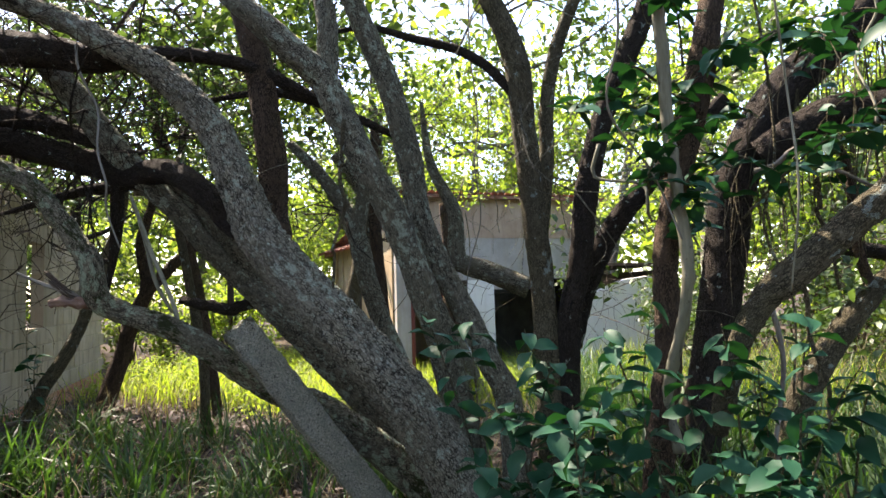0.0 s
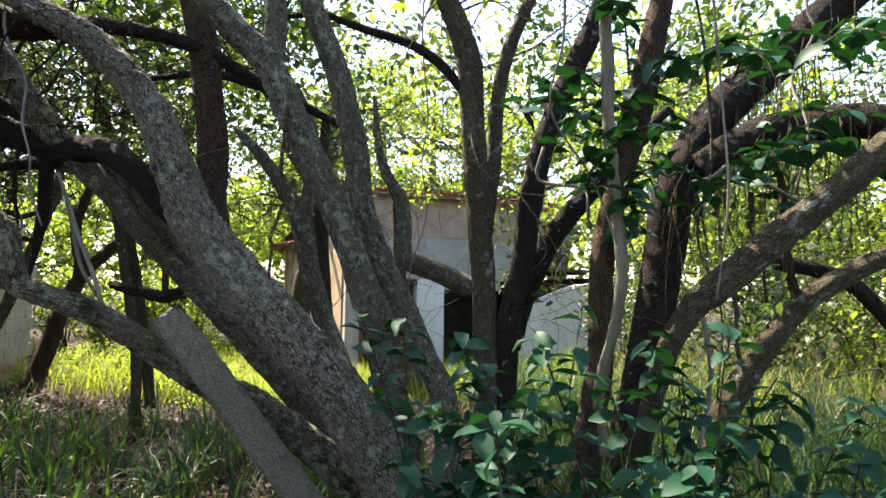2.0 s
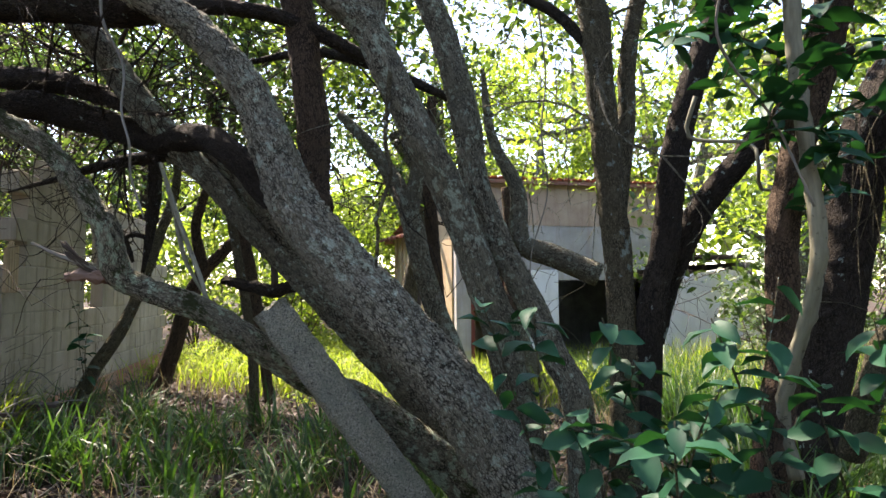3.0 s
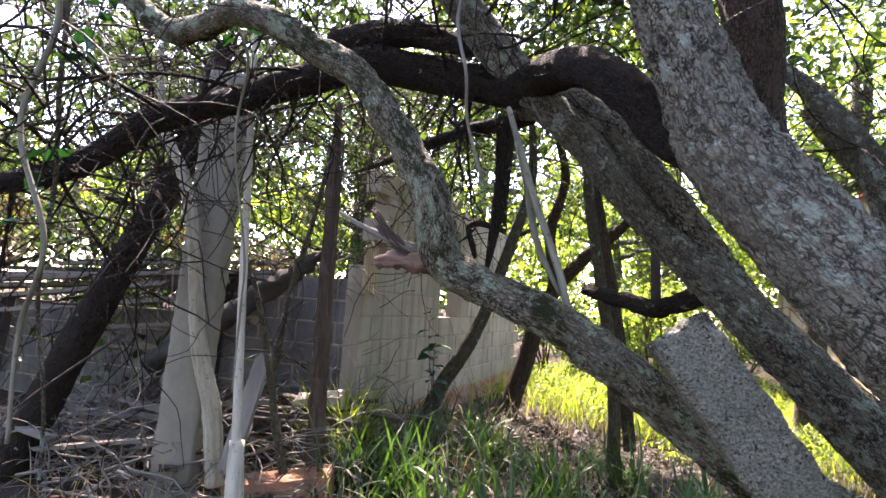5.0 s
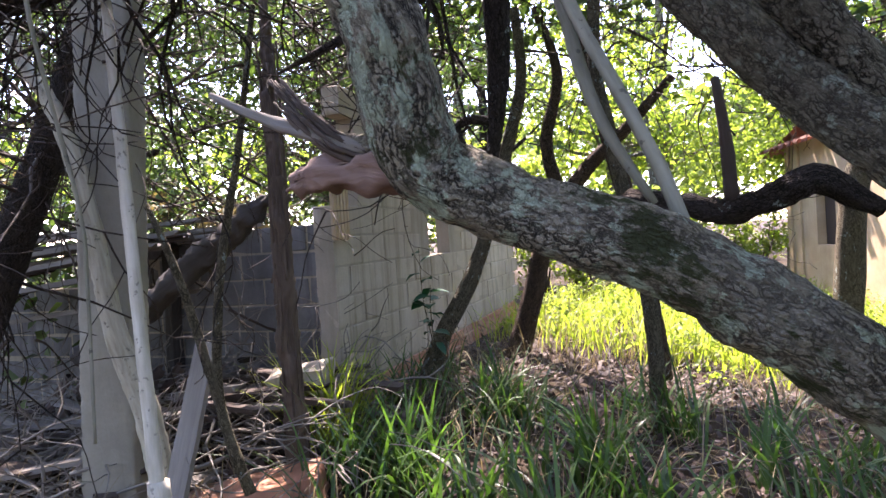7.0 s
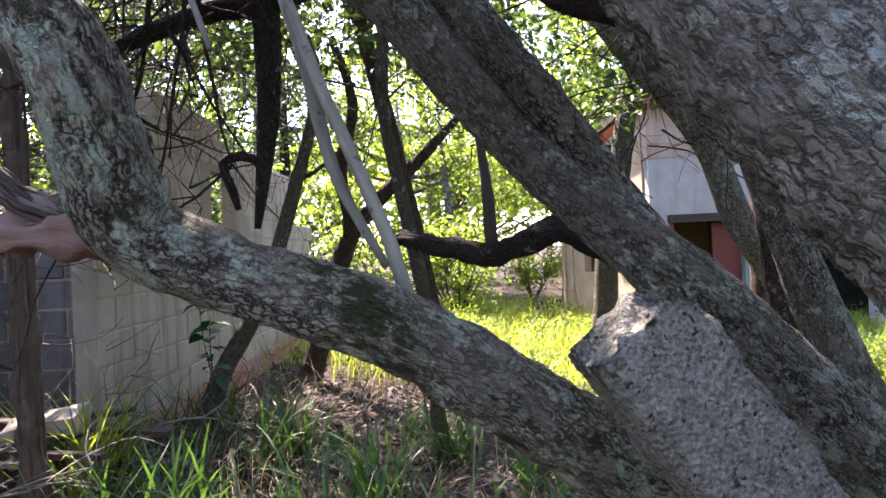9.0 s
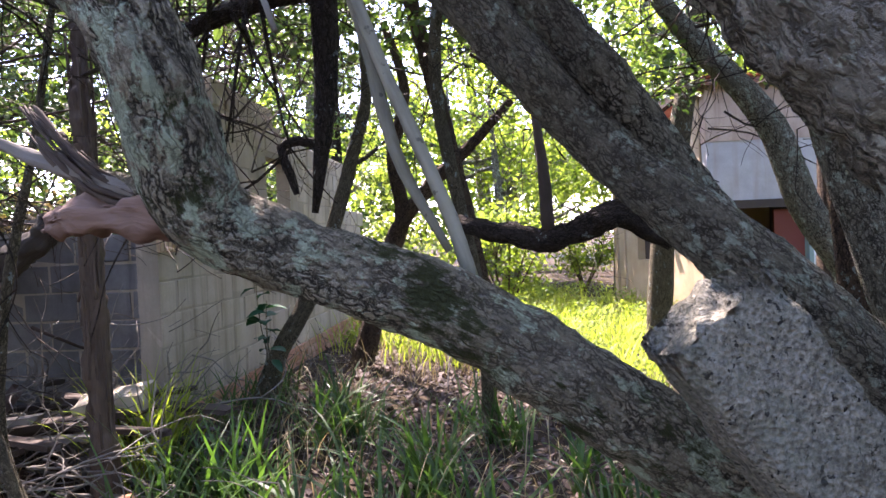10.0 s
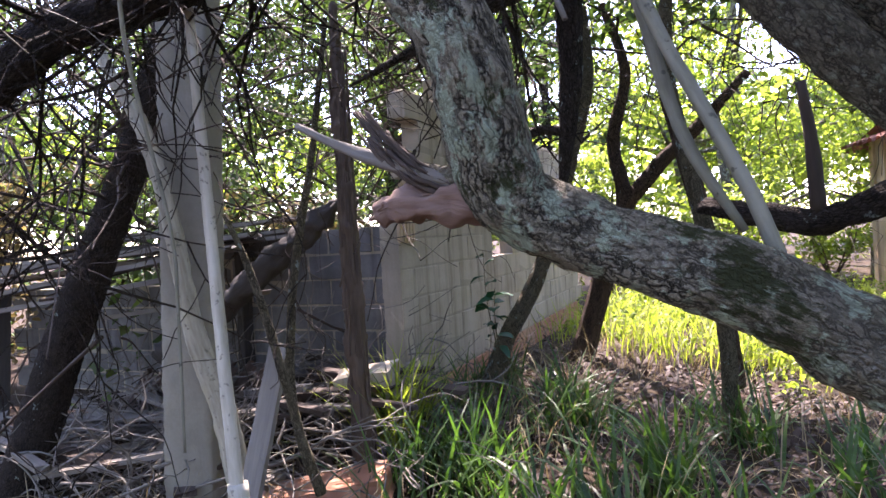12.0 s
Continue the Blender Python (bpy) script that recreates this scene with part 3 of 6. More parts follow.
    part("door_frame", bm, FRAME_GREEN, h, "flaking grey-green door frame")
    bm = bmesh.new()
    box(bm, -1.1, -0.01, 0.0, -1.03, 0.16, lint - 0.02)
    part("door_frame", bm, DOOR_RED, h, "faded red door frame")


build_house()


# ---- the leaning fence post and the standing pillar ----
SLAB_FOOT, SLAB_HEAD = (-0.24, 3.5, 0.02), (-1.02, 3.085, 1.215)
SLAB_W, SLAB_D, SLAB_SIDE = 0.155, 0.11, (0.12, 0.07, 0.05)

def concrete_post(name, label, foot, head, w, d, material, twist=0.0, broken=True, seed=1, side=None):
    """A cast concrete post from foot to head: worn edges, one broken end."""
    rng = random.Random(seed)
    foot, head = Vector(foot), Vector(head)
    q = (head - foot).normalized()
    x = Vector(side) if side else q.cross(Vector((0, 1, 0)))
    x = (x - q * x.dot(q)).normalized()
    y = q.cross(x)
    length = (head - foot).length
    n, ring = 110, []
    for sx, sy in ((1, 1), (-1, 1), (-1, -1), (1, -1)):
        for k in range(16):
            a = k / 16
            nx, ny = {(1, 1): (-1, 0), (-1, 1): (0, -1), (-1, -1): (1, 0), (1, -1): (0, 1)}[(sx, sy)]
            ring.append((sx + 2 * a * nx, sy + 2 * a * ny))
    verts, faces, lc = [], [], []
    for i in range(n + 1):
        t = i / n
        for a, b in ring:
            m = max(abs(a), abs(b))
            corner = min(abs(a), abs(b)) / m
            k = 1 - 0.07 * max(0.0, corner - 0.72) / 0.28
            s = t * length
            if i == n and broken:
                s -= 0.05 * abs(noise.noise(Vector((a * 1.7, b * 1.7, seed)))) + 0.035 * abs(a) ** 3
            p = foot + q * s + x * (a * w / 2 * k) + y * (b * d / 2 * k)
            p += (x * a + y * b) * 0.006 * noise.fractal(Vector((a * 2, b * 2, s * 14 + seed)), 1.0, 2.0, 4)
            if broken:
                p += (x * a + y * b) * (0.003 * noise.fractal(p * 70, 1.0, 2.0, 3) - 0.016 * max(0.0, corner - 0.8) / 0.2 * abs(noise.noise(p * 22)))
            verts.append(p)
            lc.append((a * w, b * d, s))
    k = len(ring)
    for i in range(n):
        for j in range(k):
            m = (j + 1) % k
            faces.append((i * k + j, i * k + m, i * k + k + m, i * k + k + j))
    faces.append(tuple(range(k))[::-1])
    c = len(verts)
    verts.append(head - q * 0.01)
    lc.append((0, 0, length))
    for j in range(k):
        faces.append((n * k + j, n * k + (j + 1) % k, c))
    ob = raw_object(name, verts, faces, material, None, label, True, lc)
    for f in ob.data.polygons:
        f.use_smooth = True
    return tagged(ob, label, "post")


concrete_post("concrete_fence_post", "grey concrete fence post leaning, broken rough top", SLAB_FOOT, SLAB_HEAD, SLAB_W, SLAB_D, AGGREGATE, seed=4, side=SLAB_SIDE)
concrete_post("concrete_pillar", "tall square concrete pillar, weathered and leaning slightly", (-3.93, 3.49, -0.10), (-3.78, 3.55, 2.50), 0.23, 0.2, CONCRETE, broken=False, seed=8, side=(0.75, 0.66, 0))


# ---- foliage helpers ----
def leaf_shape(kind):
    """Outline of a leaf one long, as vertices and faces: bent along its midrib."""
    if kind == "broad":
        xs = [0.0, 0.12, 0.35, 0.62, 0.85, 1.0]
        ws = [0.015, 0.14, 0.26, 0.24, 0.12, 0.0]
    elif kind == "small":
        xs, ws = [0.0, 0.3, 0.7, 1.0], [0.02, 0.24, 0.2, 0.0]
    else:
        xs, ws = [0.0, 0.45, 1.0], [0.06, 0.3, 0.03]
    v, f = [], []
    if kind == "card":
        for x, w in zip(xs, ws):
            v += [(x, -w, -0.35 * (x - 0.35) ** 2), (x, w, -0.3 * (x - 0.35) ** 2)]
        return np.array(v), np.array([(0, 2, 3, 1), (2, 4, 5, 3)])
    for x, w in zip(xs, ws):
        z = -0.35 * (x - 0.35) ** 2
        v += [(x, -w, z + 0.35 * w), (x, 0.0, z), (x, w, z + 0.35 * w)]
    for i in range(len(xs) - 1):
        a, b = 3 * i, 3 * i + 3
        f += [(a, b, b + 1, a + 1), (a + 1, b + 1, b + 2, a + 2)]
    return np.array(v), np.array(f)


def scatter_leaves(name, places, sizes, kind, material, parent=None, label="", seed=0, droop=0.3, flat=0.6):
    """Many leaves in one mesh, each turned its own way."""
    rng = np.random.default_rng(seed)
    base, faces = leaf_shape(kind)
    n, m = len(places), len(base)
    yaw = rng.uniform(0, 2 * np.pi, n)
    pitch = rng.normal(-droop, 0.5, n)
    roll = rng.normal(0, flat, n)
    cy, sy, cp, sp, cr, sr = np.cos(yaw), np.sin(yaw), np.cos(pitch), np.sin(pitch), np.cos(roll), np.sin(roll)
    ax = np.stack([cy * cp, sy * cp, sp], 1)
    ay0 = np.stack([-sy, cy, np.zeros(n)], 1)
    az0 = np.cross(ax, ay0)
    ay = ay0 * cr[:, None] + az0 * sr[:, None]
    az = np.cross(ax, ay)
    s = np.asarray(sizes)[:, None, None]
    v = (base[None, :, 0:1] * ax[:, None] + base[None, :, 1:2] * ay[:, None] + base[None, :, 2:3] * az[:, None]) * s + np.asarray(places)[:, None]
    f = faces[None] + (np.arange(n) * m)[:, None, None]
    data = bpy.data.meshes.new(name)
    data.vertices.add(n * m)
    data.vertices.foreach_set("co", v.astype(np.float32).ravel())
    k = n * len(faces)
    data.loops.add(k * 4)
    data.loops.foreach_set("vertex_index", f.astype(np.int32).ravel())
    data.polygons.add(k)
    data.polygons.foreach_set("loop_start", np.arange(0, k * 4, 4, dtype=np.int32))
    data.polygons.foreach_set("use_smooth", np.ones(k, dtype=bool))
    data.update()
    data.validate()
    data.materials.append(material)
    ob = new(name, data)
    if parent:
        ob.parent = parent
    if label:
        ob["label"] = label
    return ob


def clump_points(rng, centres, radii, per, squash=0.6):
    """Points in loose clumps round the centres, thinner towards the middle, with gaps."""
    out = []
    for c, r in zip(centres, radii):
        d = rng.normal(0, 1, (per, 3))
        d /= np.linalg.norm(d, axis=1)[:, None]
        d *= (rng.uniform(0, 1, per) ** 0.5)[:, None] * r
        d[:, 2] *= squash
        out.append(np.asarray(c) + d)
    return np.vstack(out)


def twigs(name, roots, material, parent, seed, length=0.8, radius=0.006, droop=0.0, forks=2, label="", spread=1.0):
    """Thin crooked twigs, joined into one mesh."""
    rng = np.random.default_rng(seed)
    verts, faces, lc = [], [], []

    def one(p, d, l, r, depth):
        pts = [(*p, r)]
        q = np.array(p, float)
        d = np.array(d, float)
        n = 4
        for i in range(n):
            d = d + rng.normal(0, 0.28, 3) + np.array([0, 0, -droop * 0.3])
            d /= np.linalg.norm(d)
            q = q + d * l / n
            pts.append((*q, r * (1 - 0.8 * (i + 1) / n)))
            if depth and rng.random() < 0.75:
                e = d + rng.normal(0, 0.8, 3)
                one(q, e / np.linalg.norm(e), l * rng.uniform(0.4, 0.7), r * 0.6, depth - 1)
        sides = 3 if r < 0.006 else 4
        v, f, c = tube(pts, sides, l / n / 1.5, 0.0)
        k = len(verts)
        verts.extend(v)
        lc.extend(c)
        faces.extend(tuple(i + k for i in ff) for ff in f)

    for p, d in roots:
        one(p, d, length * rng.uniform(0.6, 1.3), radius * rng.uniform(0.7, 1.2), forks)
    ob = raw_object(name, verts, faces, material, parent, label, True, lc)
    ob["kind"] = "stuff"
    return ob


# ---- trees ----
def along(points, t):
    p = np.array(points)[:, :3]
    x = t * (len(p) - 1)
    i = min(int(x), len(p) - 2)
    return p[i] + (p[i + 1] - p[i]) * (x - i)


BIG = dict(sides=72, step=0.011, rough=0.05, ripple=0.007, plates=0.009)
MID = dict(sides=28, step=0.02, rough=0.06, ripple=0.005, plates=0.0028)
SMALL = dict(sides=12, step=0.05, rough=0.08, ripple=0.0015)
THIN = dict(sides=10, step=0.03, rough=0.05, ripple=0.0008)

tree_lean = thing("leaning_tree", "old leaning tree with many lichen-covered grey stems", "tree")
limb("trunk", [(0.22, 3.59, 0.04, 0.187), (-0.05, 3.40, 0.51, 0.149), (-0.22, 3.28, 0.82, 0.139), (-0.47, 3.20, 1.12, 0.131), (-0.73, 3.16, 1.41, 0.124), (-0.90, 3.14, 1.64, 0.115), (-1.01, 3.12, 1.90, 0.101), (-1.11, 3.10, 2.16, 0.086), (-1.26, 3.07, 2.36, 0.080), (-1.41, 3.04, 2.50, 0.073), (-1.59, 2.98, 2.60, 0.064), (-1.81, 2.94, 2.72, 0.055), (-2.02, 2.88, 2.79, 0.048), (-2.25, 2.82, 2.84, 0.040)], BARK_ROUGH, tree_lean, "thick leaning trunk, plated bark", seed=1.0, flare=0.25, **BIG)
limb("stem", [(-0.85, 3.32, 1.65, 0.060), (-0.90, 3.35, 1.80, 0.076), (-0.92, 3.38, 2.10, 0.082), (-0.96, 3.40, 2.36, 0.080), (-1.01, 3.41, 2.69, 0.078), (-1.09, 3.39, 3.01, 0.073), (-1.16, 3.36, 3.30, 0.067)], BARK_BROWN, tree_lean, "upright red-brown stem", seed=2.0, **MID)
limb("limb", [(0.09, 3.75, 0.0, 0.105), (-0.33, 3.56, 0.44, 0.09), (-0.61, 3.43, 0.70, 0.08), (-0.93, 3.32, 0.88, 0.07), (-1.19, 3.16, 1.095, 0.062), (-1.33, 3.06, 1.205, 0.055), (-1.5, 2.965, 1.285, 0.053), (-1.585, 2.887, 1.35, 0.056), (-1.583, 2.832, 1.46, 0.055), (-1.6, 2.793, 1.57, 0.049), (-1.78, 2.724, 1.84, 0.043), (-1.92, 2.66, 1.94, 0.041), (-2.07, 2.59, 2.04, 0.04), (-2.19, 2.55, 2.08, 0.04), (-2.37, 2.53, 2.06, 0.042), (-2.55, 2.51, 2.1, 0.039), (-2.77, 2.43, 2.29, 0.036)], BARK_LICHEN, tree_lean, "bent limb, pale green lichen and moss", seed=3.0, sides=64, step=0.009, rough=0.09, ripple=0.006, plates=0.0016)
limb("limb", [(0.1, 3.96, -0.05, 0.13), (-0.2, 3.9, 0.37, 0.115), (-0.54, 3.8, 0.78, 0.1), (-0.89, 3.66, 1.17, 0.078), (-1.21, 3.63, 1.48, 0.057), (-1.34, 3.55, 1.64, 0.058), (-1.48, 3.5, 1.83, 0.062), (-1.65, 3.47, 2, 0.067), (-1.84, 3.41, 2.23, 0.074), (-1.96, 3.36, 2.42, 0.072), (-2.14, 3.31, 2.66, 0.073)], BARK_GREY, tree_lean, seed=4.0, **MID)
limb("limb", [(-2.52, 3.09, 2.69, 0.099), (-2.08, 3.1, 2.65, 0.09), (-1.73, 3.12, 2.59, 0.069), (-1.43, 3.23, 2.65, 0.042), (-1.07, 3.34, 2.62, 0.038), (-0.7, 3.47, 2.46, 0.033), (-0.45, 3.49, 2.33, 0.016)], BARK_DARK, tree_lean, seed=5.2, **MID)
limb("limb", [(-2.71, 3.4, 2.43, 0.062), (-2.3, 3.42, 2.38, 0.059), (-2.01, 3.44, 2.27, 0.042), (-1.76, 3.46, 2.17, 0.013)], BARK_DARK, tree_lean, seed=5.4, **MID)
limb("branch", [(-1.42, 3.74, 2.56, 0.014), (-1.04, 3.75, 2.6, 0.026), (-0.7, 3.77, 2.51, 0.032), (-0.29, 3.8, 2.32, 0.021)], BARK_DARK, tree_lean, seed=5.6, **SMALL)
limb("limb", [(-0.93, 3.77, 1.22, 0.049), (-1.06, 3.7, 1.4, 0.049), (-1.17, 3.65, 1.57, 0.052), (-1.3, 3.59, 1.75, 0.053), (-1.46, 3.57, 1.93, 0.063), (-1.64, 3.54, 2.01, 0.067), (-1.75, 3.51, 2.02, 0.068)], BARK_GREY, tree_lean, seed=5.0, **MID)
limb("limb", [(-0.98, 3.2, 1.66, 0.06), (-1.1, 3.24, 1.75, 0.068), (-1.19, 3.23, 1.86, 0.067), (-1.36, 3.26, 1.99, 0.065), (-1.56, 3.4, 2.06, 0.071), (-1.73, 3.46, 2.05, 0.076), (-1.98, 3.5, 2.13, 0.078), (-2.26, 3.45, 2.21, 0.078), (-2.45, 3.36, 2.25, 0.074), (-2.75, 3.18, 2.15, 0.069), (-2.95, 2.97, 2.03, 0.062), (-3.1, 2.78, 1.93, 0.061), (-3.27, 2.61, 1.74, 0.054), (-3.36, 2.47, 1.65, 0.048), (-3.55, 2.26, 1.56, 0.042)], BARK_DARK, tree_lean, "dark horizontal limb", seed=6.0, **MID)
limb("stem", [(0.17, 3.75, 0.0, 0.125), (0.08, 3.6, 0.57, 0.095), (0.0, 3.47, 0.98, 0.084), (-0.08, 3.35, 1.28, 0.08), (-0.22, 3.23, 1.68, 0.076), (-0.34, 3.12, 1.94, 0.074), (-0.47, 3.11, 2.21, 0.074), (-0.57, 3.1, 2.43, 0.072), (-0.7, 3.05, 2.55, 0.069), (-0.9, 3, 2.74, 0.062), (-1.17, 3.01, 2.99, 0.054)], BARK_GREY, tree_lean, seed=7.0, **MID)
limb("branch", [(-0.56, 3.12, 2.41, 0.056), (-0.55, 3.12, 2.68, 0.054), (-0.59, 3.15, 2.98, 0.049)], BARK_GREY, tree_lean, seed=7.5, **MID)
limb("stem", [(0.38, 3.51, 0.19, 0.085), (0.33, 3.46, 0.74, 0.072), (0.24, 3.45, 0.95, 0.066), (0.09, 3.44, 1.28, 0.065), (-0.03, 3.43, 1.52, 0.065), (-0.13, 3.41, 1.79, 0.066), (-0.17, 3.39, 2.09, 0.069), (-0.26, 3.36, 2.45, 0.065), (-0.38, 3.35, 2.76, 0.062), (-0.5, 3.33, 3.06, 0.055)], BARK_GREY, tree_lean, seed=8.0, **MID)


def splinters(points, count, material, label, seed, spread_at, ragged_end):
    """A torn stub: a bundle of uneven fibres of differing length round one line."""
    g = np.random.default_rng(seed)
    verts, faces, lc = [], [], []
    for i in range(count):
        off = g.normal(0, spread_at, 3)
        keep = 1.0 - ragged_end * g.random() ** 1.5
        thick = g.uniform(0.15, 0.42)
        pts = []
        for j in range(6):
            t = keep * j / 5
            q = along(points, min(t, 0.999)) + off * (1 + 0.15 * t) + g.normal(0, spread_at * 0.16, 3)
            r = spread_at * thick * (1 - 0.85 * (j / 5) ** 2)
            pts.append((*q, r))
        v, f, c = tube(pts, 5, 0.007, 0.5, 0.004, seed=float(seed + i))
        k = len(verts)
        verts.extend(v), lc.extend(c), faces.extend(tuple(m + k for m in ff) for ff in f)
    return raw_object("broken_stub", verts, faces, material, tree_lean, label, True, lc)


limb("broken_stub", [(-1.6, 2.885, 1.34, 0.036), (-1.64, 2.85, 1.348, 0.03), (-1.69, 2.83, 1.35, 0.026), (-1.73, 2.82, 1.348, 0.022), (-1.765, 2.812, 1.338, 0.012)], TORNWOOD, tree_lean, "torn pinkish brown heartwood", seed=9.0, sides=48, step=0.005, rough=0.35, ripple=0.016)
splinters([(-1.57, 2.88, 1.345), (-1.64, 2.85, 1.35), (-1.69, 2.83, 1.35), (-1.73, 2.82, 1.35), (-1.775, 2.81, 1.335)], 40, TORNWOOD, "torn fibres of pinkish brown wood", 91, 0.0085, 0.5)
splinters([(-1.64, 2.85, 1.36), (-1.68, 2.82, 1.385), (-1.72, 2.8, 1.43), (-1.77, 2.8, 1.48)], 34, DEADWOOD, "grey weathered stub, splintered end", 92, 0.007, 0.5)
limb("broken_stub", [(-1.56, 2.89, 1.375, 0.026), (-1.63, 2.855, 1.38, 0.02), (-1.68, 2.835, 1.39, 0.014), (-1.72, 2.82, 1.4, 0.006)], BARK_LICHEN, tree_lean, "bark flap with pale green lichen", seed=9.1, sides=22, step=0.01, rough=0.3, ripple=0.008)
limb("broken_stub", [(-1.6, 2.87, 1.36, 0.017), (-1.64, 2.85, 1.37, 0.014), (-1.71, 2.81, 1.4, 0.011), (-1.79, 2.79, 1.43, 0.009), (-1.88, 2.76, 1.48, 0.004)], GREYWOOD, tree_lean, "long pointed grey splinter", seed=9.7, sides=18, step=0.012, rough=0.12, ripple=0.003)
limb("dead_branch", [(-1.14, 4.54, 1.25, 0.03), (-1.29, 4.48, 1.35, 0.044), (-1.35, 4.46, 1.34, 0.048), (-1.52, 4.45, 1.28, 0.043), (-1.72, 4.42, 1.31, 0.037), (-1.87, 4.42, 1.35, 0.028), (-1.9, 4.42, 1.33, 0.011)], BARK_DARK, tree_lean, "dark dead branch", seed=10.0, sides=20, step=0.02, rough=0.25, ripple=0.008)
limb("dead_branch", [(-1.54, 4.44, 1.3, 0.024), (-1.55, 4.44, 1.51, 0.021), (-1.57, 4.43, 1.72, 0.014)], DEADWOOD, tree_lean, seed=10.5, **SMALL)
limb("shoot", [(-1.31, 3.11, 1.23, 0.011), (-1.35, 3.13, 1.33, 0.011), (-1.41, 3.15, 1.45, 0.011), (-1.48, 3.18, 1.58, 0.011), (-1.55, 3.2, 1.74, 0.011), (-1.62, 3.23, 1.89, 0.009)], BARK_PALE, tree_lean, "slender grey-green shoot", seed=11.0, **THIN)
limb("shoot", [(-1.38, 3.19, 1.28, 0.007), (-1.45, 3.18, 1.41, 0.01), (-1.49, 3.19, 1.52, 0.012), (-1.52, 3.2, 1.63, 0.011), (-1.56, 3.2, 1.76, 0.01)], BARK_PALE, tree_lean, "slender grey-green shoot", seed=11.5, **THIN)
limb("dead_branch", [(-2.05, 3.87, 2.1, 0.045), (-2.05, 3.87, 1.88, 0.038), (-2.06, 3.87, 1.71, 0.033), (-2.08, 3.86, 1.54, 0.022), (-2.1, 3.85, 1.39, 0.01)], BARK_DARK, tree_lean, "black hanging dead branch", seed=12.0, **SMALL)
limb("dead_branch", [(-2.76, 3.6, 1.84, 0.005), (-2.52, 3.7, 1.93, 0.019), (-2.34, 3.76, 2, 0.029), (-2.18, 3.82, 2.05, 0.036), (-2.05, 3.87, 2.07, 0.043), (-1.86, 3.94, 2.14, 0.043)], BARK_DARK, tree_lean, seed=12.3, **SMALL)
limb("dead_branch", [(-2.07, 3.86, 1.59, 0.014), (-2.14, 3.84, 1.61, 0.015), (-2.19, 3.82, 1.59, 0.015), (-2.17, 3.83, 1.51, 0.014), (-2.15, 3.83, 1.45, 0.009)], BARK_DARK, tree_lean, seed=12.6, **SMALL)

tree_fork = thing("forked_tree", "slender forked tree with brown upright stems", "tree")
limb("trunk", [(0.58, 3.69, 0.13, 0.081), (0.57, 3.62, 0.96, 0.07), (0.55, 3.58, 1.4, 0.068), (0.52, 3.55, 1.72, 0.068), (0.48, 3.51, 2.2, 0.068), (0.45, 3.48, 2.58, 0.072), (0.39, 3.47, 2.8, 0.065), (0.3, 3.46, 3, 0.059), (0.22, 3.45, 3.19, 0.049)], BARK_OLIVE, tree_fork, seed=13.0, **MID)
limb("stem", [(0.54, 3.56, 1.56, 0.042), (0.6, 3.56, 2.05, 0.043), (0.61, 3.53, 2.37, 0.041), (0.67, 3.5, 2.69, 0.04), (0.8, 3.45, 3.01, 0.033), (0.9, 3.43, 3.21, 0.026)], BARK_OLIVE, tree_fork, seed=13.5, **SMALL)
limb("branch", [(0.42, 3.49, 2.45, 0.029), (0.28, 3.49, 2.61, 0.028), (0.09, 3.5, 2.73, 0.026), (-0.16, 3.52, 2.81, 0.023), (-0.39, 3.54, 2.89, 0.018), (-0.61, 3.56, 2.88, 0.013)], BARK_DARK, tree_fork, seed=13.8, **SMALL)
limb("stem", [(0.66, 3.79, 0.1, 0.084), (0.69, 3.59, 1.11, 0.068), (0.76, 3.55, 1.46, 0.065), (0.81, 3.51, 1.88, 0.065), (0.89, 3.47, 2.23, 0.062), (1.01, 3.42, 2.54, 0.062), (1.14, 3.38, 2.83, 0.059), (1.24, 3.35, 3.14, 0.052)], BARK_DARK, tree_fork, seed=14.0, **MID)
limb("stem", [(0.73, 3.75, 1.01, 0.061), (0.81, 3.71, 1.31, 0.061), (0.95, 3.67, 1.64, 0.064), (1.15, 3.62, 1.9, 0.058), (1.31, 3.59, 2.08, 0.051), (1.61, 3.53, 2.39, 0.041)], BARK_DARK, tree_fork, seed=14.5, **MID)

shrub = thing("glossy_shrub", "shrub with brown stems and large glossy green leaves", "shrub")
limb("stem", [(0.89, 2.78, 0.39, 0.068), (0.92, 2.74, 0.78, 0.06), (0.95, 2.71, 1.02, 0.055), (0.95, 2.68, 1.41, 0.052), (0.98, 2.65, 1.65, 0.052), (1.09, 2.65, 2.06, 0.061), (1.15, 2.62, 2.35, 0.056), (1.21, 2.58, 2.7, 0.048)], BARK_BROWN, shrub, seed=15.0, **MID)
limb("stem", [(0.97, 2.7, 0.65, 0.027), (0.93, 2.68, 0.88, 0.024), (0.95, 2.49, 1.22, 0.023), (0.95, 2.42, 1.42, 0.025), (0.92, 2.4, 1.68, 0.023), (0.89, 2.38, 1.97, 0.025), (0.88, 2.36, 2.24, 0.025), (0.85, 2.33, 2.55, 0.023)], BARK_PALE, shrub, seed=15.5, **MID)

